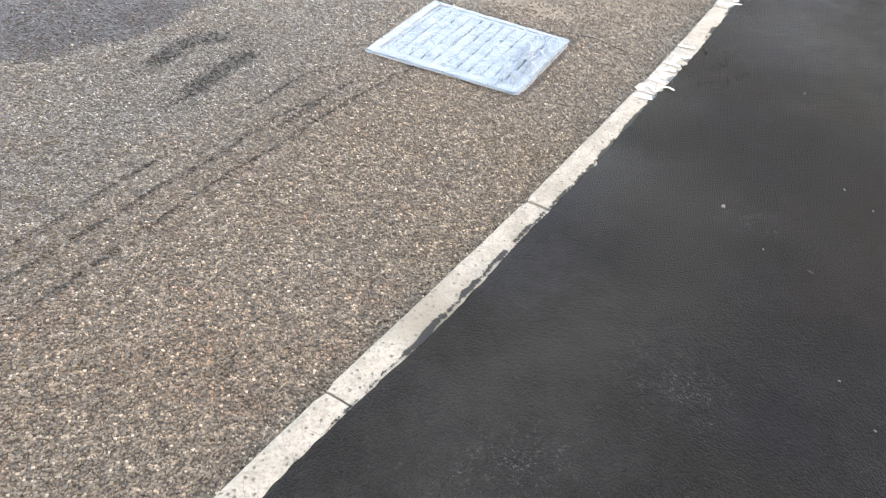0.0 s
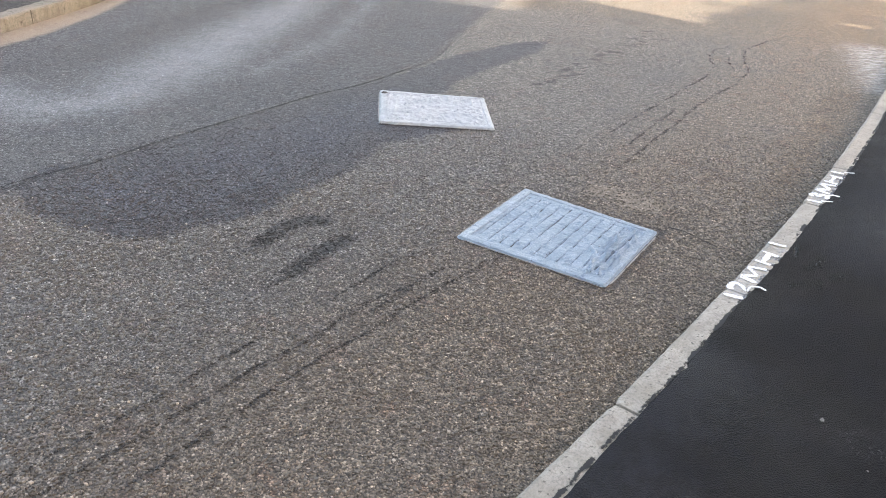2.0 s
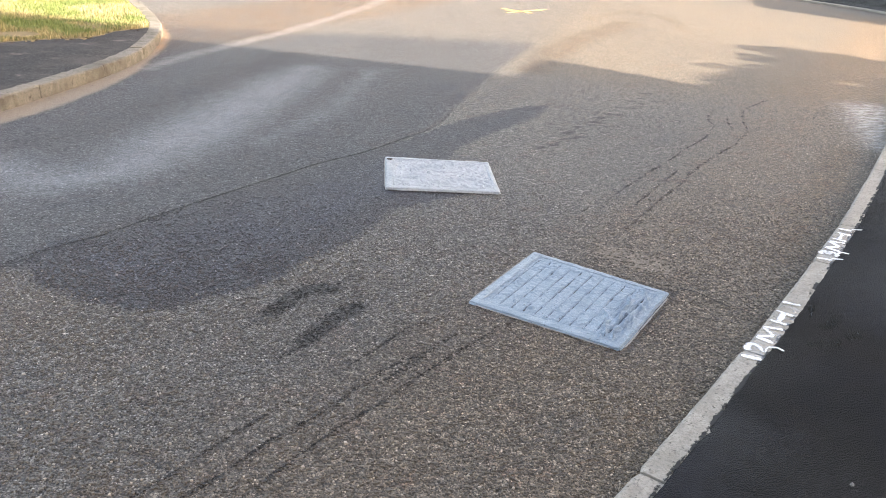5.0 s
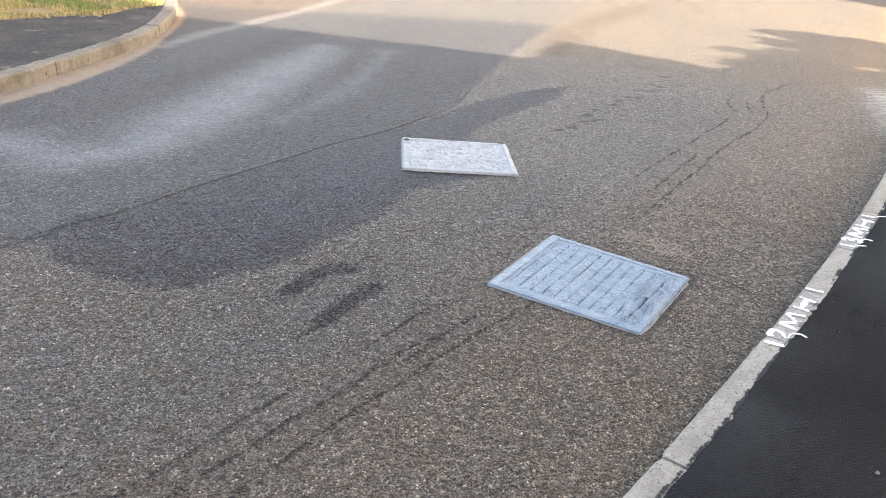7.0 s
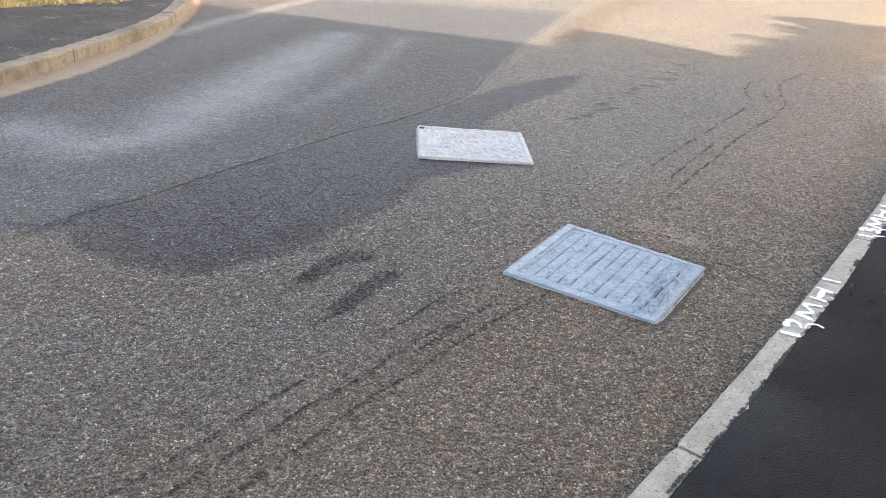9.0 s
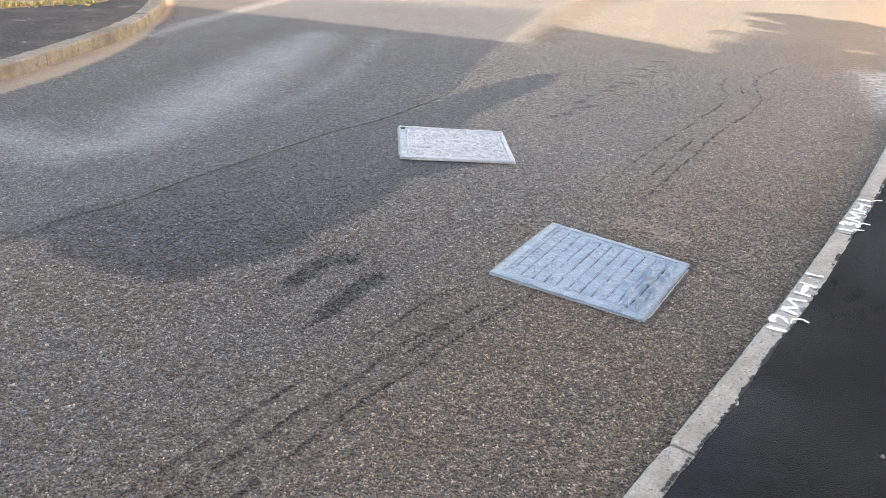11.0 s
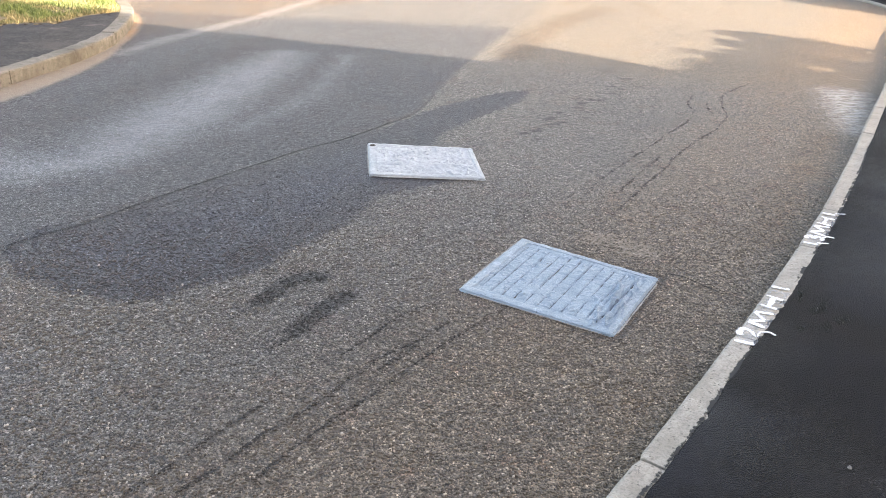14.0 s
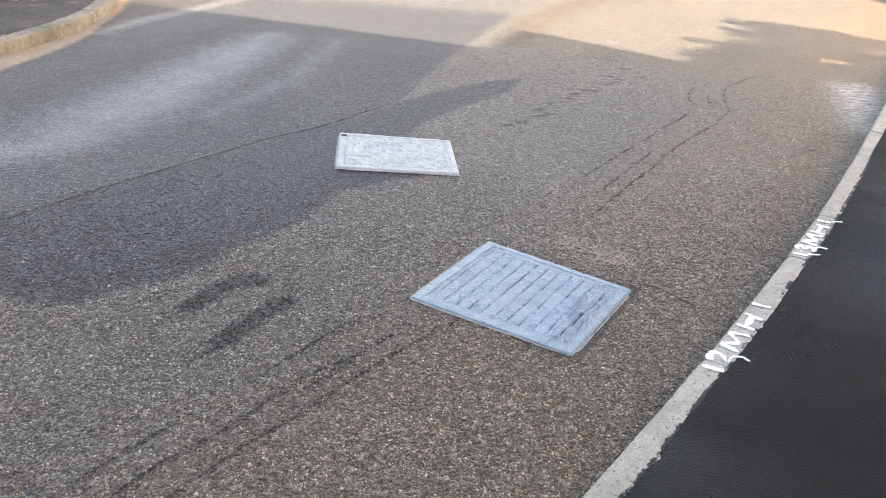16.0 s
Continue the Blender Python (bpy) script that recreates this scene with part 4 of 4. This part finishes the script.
                z = 0.0045 + height * (min(1.0, max(cs, 0) / 0.022) ** 0.6) + 0.0032 * wob(f * 14, q * 1.5, 1, seed + 1) + 0.0012 * wob(f * 40, q * 2, 1, seed) + max(0, relief(s, t, rnd)) * min(1.0, max(cs, 0) / 0.05)
                x, y = at(s, t)
                verts.append((x, y, z))
        for k in range(m):
            for q in range(4):
                i = k * 5 + q
                faces.append((i, i + 1, i + 6, i + 5))
        me = link("tape_strip", verts, faces, tape, thing, True)
        mod = me.modifiers.new("thick", 'SOLIDIFY')
        mod.thickness = 0.001
    return thing


def ridge(d, w):
    return math.exp(-(d / w) ** 2)


def relief_bars(s, t, rnd):
    """Long grooves between rows of raised pads, and heavy folds at one end."""
    if not (0.09 < s < 0.94 and 0.10 < t < 0.90):
        return 0.0
    z = 0.0
    k = (s - 0.10) / 0.078
    row, f = math.floor(k), k - math.floor(k)
    if s < 0.80:
        u = (t - 0.12) / 0.13
        cell, g = math.floor(u), u - math.floor(u)
        cut = wob(row * 3.1, cell * 1.7, 1.0, 8)
        z -= 0.0085 * ridge(min(f, 1 - f) + 0.04 * wob(s * 30, t * 14, 1, 6), 0.050) * (1.0 if cut > -0.22 else 0.5)
        z -= 0.0030 * ridge(min(g, 1 - g) + 0.05 * wob(s * 25, t * 25, 1, 9), 0.05) * (0.9 if cut > 0.1 else 0.2)
        z += 0.0012 * wob(row * 5.0, cell * 5.0, 1.0, 2) + 0.0016 * max(0.0, 1 - 2.6 * abs(wob(s * 17, t * 11, 1, 21))) ** 3
    c = 0.855 + 0.014 * wob(t * 3, 0, 1, 5)
    z += 0.004 * ridge(s - c, 0.014) * min(1, max(0, (t - 0.08) * 5))
    z -= 0.006 * ridge(s - c + 0.026, 0.007) * (0.3 + 0.7 * abs(math.sin(9 * t)))
    for line, lo_t, hi_t, deep in ((0.812, 0.14, 0.52, 0.006), (0.880 + 0.012 * math.sin(5 * t), 0.10, 0.88, 0.015), (0.925, 0.30, 0.80, 0.006), (0.80, 0.62, 0.88, 0.007)):
        fade = max(0.0, min(1.0, (t - lo_t) * 12, (hi_t - t) * 12))
        bend = line + 0.008 * wob(t * 5, line * 9, 1, 4)
        z -= deep * ridge(s - bend, 0.008) * fade * (0.55 + 0.45 * abs(math.sin(7 * t + 9 * line)))
        z += 0.009 * ridge(s - bend - 0.022, 0.014) * fade
    if s > 0.76:
        pull = min(1.0, (s - 0.76) / 0.05)
        z += pull * (0.010 * max(0.0, 1 - 2.4 * abs(wob(s * 15 - t * 4.5, t * 3.0, 1, 3))) ** 3 + 0.005 * max(0.0, 1 - 2.4 * abs(wob(s * 30 + t * 7, t * 8, 1, 13))) ** 3)
    return z


def relief_cross(s, t, rnd):
    """A pattern of crossed short bars under a crumpled sheet."""
    if not (0.07 < s < 0.93 and 0.08 < t < 0.92):
        return 0.0
    w = 0.35 * wob(s * 5, t * 5, 1, 12)
    a, b = (s * 8 + t * 6 + w), (s * 8 - t * 6 + w)
    fa, fb = abs(a - round(a)), abs(b - round(b))
    z = -0.0025 * ridge(fa, 0.07) * (1 if wob(s * 8, t * 8, 1, 1) > -0.1 else 0.2) - 0.0025 * ridge(fb, 0.07) * (1 if wob(s * 8, t * 8, 1, 4) > -0.1 else 0.2)
    z += 0.007 * max(0.0, 1 - 2.4 * abs(wob(s * 14, t * 9, 1, 26))) ** 3
    z += 0.006 * abs(wob(s * 9, t * 6, 1, 6)) - 0.004 * ridge(wob(s * 6, t * 9, 1, 15), 0.05)
    return z


build_cover("sealed_manhole_cover", "manhole cover sealed under grey-blue wrinkled plastic film, set in the road",
            [(0.225, 4.490), (0.790, 4.085), (0.452, 3.565), (-0.128, 3.930)], SHEET_BLUE, TAPE_BLUE, relief_bars, 11, 0.007,
            [((0.80, 0.93, 0.35, 0.6), 2, 0.003, 0.34, 0.014, 0.1), ((0.76, 0.95, 0.4, 0.95), 16, 0.007, 0.07, 0.010, 0.5), ((0.08, 0.75, 0.1, 0.9), 130, 0.0040, 0.030, 0.007, 0.42), ((0.02, 0.98, 0.93, 0.99), 14, 0.004, 0.03, 0.006, 0.6), ((0.02, 0.98, 0.01, 0.08), 12, 0.004, 0.03, 0.006, 0.5)])
white = build_cover("sealed_manhole_cover", "manhole cover sealed under whitish crumpled plastic film, set in the road",
                    [(-0.575, 5.920), (0.098, 5.890), (0.132, 5.308), (-0.545, 5.312)], SHEET_WHITE, TAPE_WHITE, relief_cross, 23, 0.011,
                    [((0.05, 0.95, 0.06, 0.94), 70, 0.0045, 0.05, 0.006, 0.75)])
bm = bmesh.new()
bmesh.ops.create_cone(bm, segments=14, radius1=0.02, radius2=0.016, depth=0.003, cap_ends=True, matrix=Matrix.Translation((-0.540, 5.845, 0.0225)))
part("key_hole", bm, IRON, white, "dark key hole at one corner")


# ---- sprayed marks ----
GLYPHS = {
    "1": (0.03, [[(0.015, 0.0), (0.0, 1.0)]]),
    "l": (0.03, [[(0.015, 0.1), (0.0, 1.0)], [(0.015, 0.2), (0.03, -0.15), (0.05, -0.55)]]),
    "2": (0.085, [[(0.0, 0.72), (0.012, 0.95), (0.05, 0.95), (0.055, 0.6), (0.02, 0.18), (0.01, 0.05)], [(0.005, 0.08), (0.05, 0.12), (0.075, -0.25), (0.06, -0.75)]]),
    "3": (0.085, [[(0.0, 0.85), (0.03, 0.98), (0.055, 0.8), (0.03, 0.55), (0.065, 0.4), (0.05, 0.05), (0.005, 0.1)], [(0.04, 0.08), (0.075, -0.15), (0.08, -0.6)]]),
    "M": (0.15, [[(0.0, 0.0), (0.012, 0.98)], [(0.012, 0.95), (0.058, 0.22)], [(0.058, 0.22), (0.105, 0.98)], [(0.105, 0.98), (0.13, 0.0)]]),
    "H": (0.13, [[(0.0, 0.0), (0.0, 0.98)], [(0.095, 0.0), (0.098, 1.0)], [(0.0, 0.5), (0.097, 0.55)]]),
}


def write_on_kerb(text, start, gaps, label):
    """Characters sprayed across the kerb's top, reading along it, feet to the pavement."""
    thing = tagged(new("sprayed_marking"), label, "marking", group="sprayed kerb markings", kind="structure")
    run, nrm = run_of(near_line), normals(near_line)
    s0 = place_on(near_line, start)
    lift = 0.0
    for ch, off in zip(text, gaps):
        for stroke in GLYPHS[ch][1]:
            pts, out = [], False
            for a, h in stroke:
                s = s0 + off + a
                b = 0.080 - 0.074 * h
                out |= h < -0.05
                p = at_run(near_line, run, s)
                n = np.array([np.interp(s, run, nrm[:, 0]), np.interp(s, run, nrm[:, 1])])
                pts.append(p + n * b)
            lift += 0.0005
            ribbon("stroke", pts, 0.034 if not out else 0.020, TOP + (0.0100 if out else 0.0040) + lift, SPRAY, thing)
    # overspray round the strokes
    line = [at_run(near_line, run, s0 + q) + np.array([np.interp(s0 + q, run, nrm[:, 0]), np.interp(s0 + q, run, nrm[:, 1])]) * 0.052 for q in np.linspace(-0.03, gaps[-1] + 0.05, 12)]
    ribbon("overspray", line, 0.125, TOP + 0.0030, MIST, thing)
    return thing


write_on_kerb("12MH1", (0.835, 3.365), [0.0, 0.055, 0.165, 0.345, 0.54], "white sprayed 12MH1 across the kerb top")
write_on_kerb("l3MHl", (1.53, 4.255), [0.0, 0.05, 0.145, 0.30, 0.455], "white sprayed 13MH1 across the kerb top")
# dark ribbon painting the shadowed gap where the pavement meets the kerb
edge_line = tagged(new("pavement_edge_line"), "dark line painted for the shadowed gap along the pavement's ragged edge", "smear", kind="structure")
run_near, nrm_near = run_of(near_line), normals(near_line)
pts = []
for q in np.arange(place_on(near_line, (-0.6, 1.6)), place_on(near_line, (2.9, 6.3)), 0.025):
    n = np.array([np.interp(q, run_near, nrm_near[:, 0]), np.interp(q, run_near, nrm_near[:, 1])])
    pts.append(at_run(near_line, run_near, q) + n * (0.0770 + 0.007 * wob(q, 0, 2.2, 5) + 0.006 * wob(q, 0, 9, 5) + 0.004 * wob(q, 0, 23, 7)))
ribbon("smear", pts, 0.024, TOP + 0.0026, GAP_SHADE, edge_line)
cross = tagged(new("sprayed_cross"), "yellow sprayed cross on the sunlit road", "marking", kind="structure")
for a, b in (((0.80, 13.60), (1.25, 13.15)), ((0.82, 13.08), (1.50, 13.68)), ((0.84, 13.40), (1.10, 13.36))):
    ribbon("stroke", [a, b], 0.10, 0.006, YELLOW, cross)


# ---- scrapes and cracks in the road ----
scrapes = tagged(new("tyre_scrapes"), "dark broken scrape lines dragged across the road", "scrape", kind="structure")
for line in TYRES[:5]:
    ribbon("scrape", [(x + 0.012 * wob(x, y, 5.0, 2) + 0.006 * wob(x, y, 17.0, 3), y) for x, y in smooth_line(line, 0.04)], 0.023, 0.0034, SCRAPE, scrapes)
for line in TYRES[5:]:
    ribbon("scrape", [(x + 0.012 * wob(x, y, 4.0, 2) + 0.010 * wob(x, y, 14.0, 3), y) for x, y in smooth_line(line, 0.04)], 0.034, 0.0030, TREAD, scrapes)
cracks = tagged(new("road_cracks"), "open joint and wandering cracks in the asphalt", "crack", kind="structure")
ribbon("crack", smooth_line([(x + 0.012 * wob(x, y, 3.0), y) for x, y in smooth_line(SEAM[1:11], 0.12)], 0.03), 0.022, 0.0040, CRACK, cracks)
ribbon("crack", [(x + 0.012 * wob(x, y, 14.0, 3), y) for x, y in smooth_line([(0.80, 4.16), (0.92, 4.10), (1.05, 3.93)], 0.04)], 0.02, 0.0042, CRACK, cracks)


# ---- shallow roller marks in the fresh pavement, their shade painted as dark strokes ----
dents = tagged(new("pressed_marks"), "faint rows of dark strokes painted as the shade of grooves pressed into the pavement", "groove", kind="structure")
rnd_dent = random.Random(4)
for cx, cy, n, a in ((1.215, 3.67, 5, 1.0), (1.235, 3.72, 5, 0.9), (1.11, 3.445, 6, 0.3), (1.15, 3.42, 6, 0.3), (1.27, 3.62, 5, 0.5), (1.31, 3.665, 5, 0.5), (1.29, 3.51, 5, 0.4), (1.22, 3.58, 6, 0.4), (1.20, 3.47, 4, 0.3)):
    for k in range(n):
        x, y = cx + 0.016 * k * math.cos(a), cy + 0.016 * k * math.sin(a)
        l = rnd_dent.uniform(0.012, 0.03)
        ribbon("groove", [(x, y - l), (x + 0.006, y + l)], 0.009, TOP + 0.0085, IMPRINT_SHADE, dents)


# ---- loose bits ----
def chip(name, label, x, y, z, size, mat, seed):
    rnd = random.Random(seed)
    bm = bmesh.new()
    bmesh.ops.create_icosphere(bm, subdivisions=1, radius=1.0)
    sx, sy, sz = size
    ca, sa = math.cos(seed), math.sin(seed)
    for v in bm.verts:
        k = 1 + rnd.uniform(-0.25, 0.25)
        px, py, pz = v.co.x * sx * k, v.co.y * sy * k, max(v.co.z, -0.6) * sz * k
        v.co = (px * ca - py * sa, px * sa + py * ca, pz)
    low = min(v.co.z for v in bm.verts)
    me = bpy.data.meshes.new(name)
    bm.to_mesh(me)
    bm.free()
    me.materials.append(mat)
    ob = new(name, me)
    ob.location = (x, y, z - low)
    return tagged(ob, label, "stone" if mat == STONE else "leaf", group="loose bits on the ground")


PAVE_Z = TOP + 0.0055
chip("stone_chip", "small pale angular stone chip lying on the dark pavement", 0.90, 2.66, PAVE_Z, (0.010, 0.007, 0.004), STONE, 1)
chip("dead_leaf", "small dark curled leaf scrap lying on the pavement", 1.03, 2.35, PAVE_Z, (0.012, 0.004, 0.003), TWIG, 2)
rnd_bits = random.Random(17)
for k in range(16):
    t = rnd_bits.uniform(0.0, 1.0)
    chip("stone_chip", "tiny grey stone chip lying on the dark pavement", 0.2 + 1.9 * t + rnd_bits.uniform(0, 0.6), 1.75 + 2.5 * t - rnd_bits.uniform(0.0, 0.3), PAVE_Z, (0.004, 0.003, 0.002), STONE, 30 + k)

rnd_lit = random.Random(29)
edge_pts = np.array(path_edge[:6])
for k in range(26):
    f = rnd_lit.uniform(0.3, 4.9)
    i = int(f)
    p = edge_pts[i] * (1 - f + i) + edge_pts[i + 1] * (f - i)
    chip("dead_leaf", "dry brown leaf scrap lying along the grass edge", p[0] + rnd_lit.uniform(-0.05, 0.06), p[1] - rnd_lit.uniform(-0.03, 0.10), 0.1015, (rnd_lit.uniform(0.012, 0.03), 0.012, 0.006), TWIG if rnd_lit.random() < 0.6 else DRY, 60 + k)


# ---- chippings standing proud of the road surface, nearest the pavement ----
def build_chippings():
    rng = np.random.default_rng(8)
    n = 190000
    P = np.column_stack([rng.uniform(-3.4, 4.2, n), rng.uniform(1.5, 5.6, n)])
    keep = np.interp(P[:, 1], [1.5, 2.6, 3.6, 4.6, 5.6], [1.0, 1.0, 0.80, 0.35, 0.0]) * rng.uniform(0.6, 1.4, n)
    P = P[rng.random(n) < keep]
    kerb_x = np.interp(P[:, 1], near_line[:, 1], near_line[:, 0])
    P = P[(P[:, 0] < kerb_x - 0.02) & (P[:, 0] > -0.42 * P[:, 1] - 0.75)]
    P = P[-signed(P, LANE) < 0.10]
    for quad in COVERS:
        P = P[signed(P, quad) > 0.008]
    n = len(P)
    r = rng.uniform(0.0034, 0.0064, n) * np.where(rng.random(n) < 0.12, 1.4, 1.0)
    h = rng.uniform(0.0012, 0.0044, n)
    a0 = rng.uniform(0, 6.283, n)
    V = np.zeros((n, 8, 3))
    for k in range(4):
        a = a0 + k * 1.571 + rng.uniform(-0.35, 0.35, n)
        rr = r * rng.uniform(0.75, 1.25, n)
        V[:, k, 0], V[:, k, 1], V[:, k, 2] = P[:, 0] + np.cos(a) * rr, P[:, 1] + np.sin(a) * rr, -0.004
        V[:, k + 4, 0], V[:, k + 4, 1] = P[:, 0] + np.cos(a) * rr * 0.72, P[:, 1] + np.sin(a) * rr * 0.72
        V[:, k + 4, 2] = h + rng.uniform(-0.0006, 0.0006, n)
    F = np.array([(4, 5, 6, 7), (0, 1, 5, 4), (1, 2, 6, 5), (2, 3, 7, 6), (3, 0, 4, 7)])
    faces = (np.arange(n)[:, None, None] * 8 + F[None]).reshape(-1, 4)
    ob = link("road_chippings", V.reshape(-1, 3), faces.tolist(), CHIPPINGS)
    tagged(ob, "grey and buff stone chippings bedded in the road surface", "chippings", kind="stuff")
    for name, val in (("patch", signed(P, PATCH)), ("lane", -signed(P, LANE)), ("streak", streak_field(P)), ("kerbside", kerbside_field(P)), ("warm", warm_field(P)), ("tyre", np.min([far_from(P, l) for l in TYRES[:5]], axis=0))):
        set_attr(ob, name, np.repeat(np.clip(val + rng.normal(0, {"streak": 0.012, "tyre": 0.004}.get(name, 0.035), n), -1, 1), 8))


COVERS = [[(0.225, 4.490), (0.790, 4.085), (0.452, 3.565), (-0.128, 3.930)], [(-0.575, 5.920), (0.098, 5.890), (0.132, 5.308), (-0.545, 5.312)]]
CHIPPINGS = chipping_material()
build_chippings()
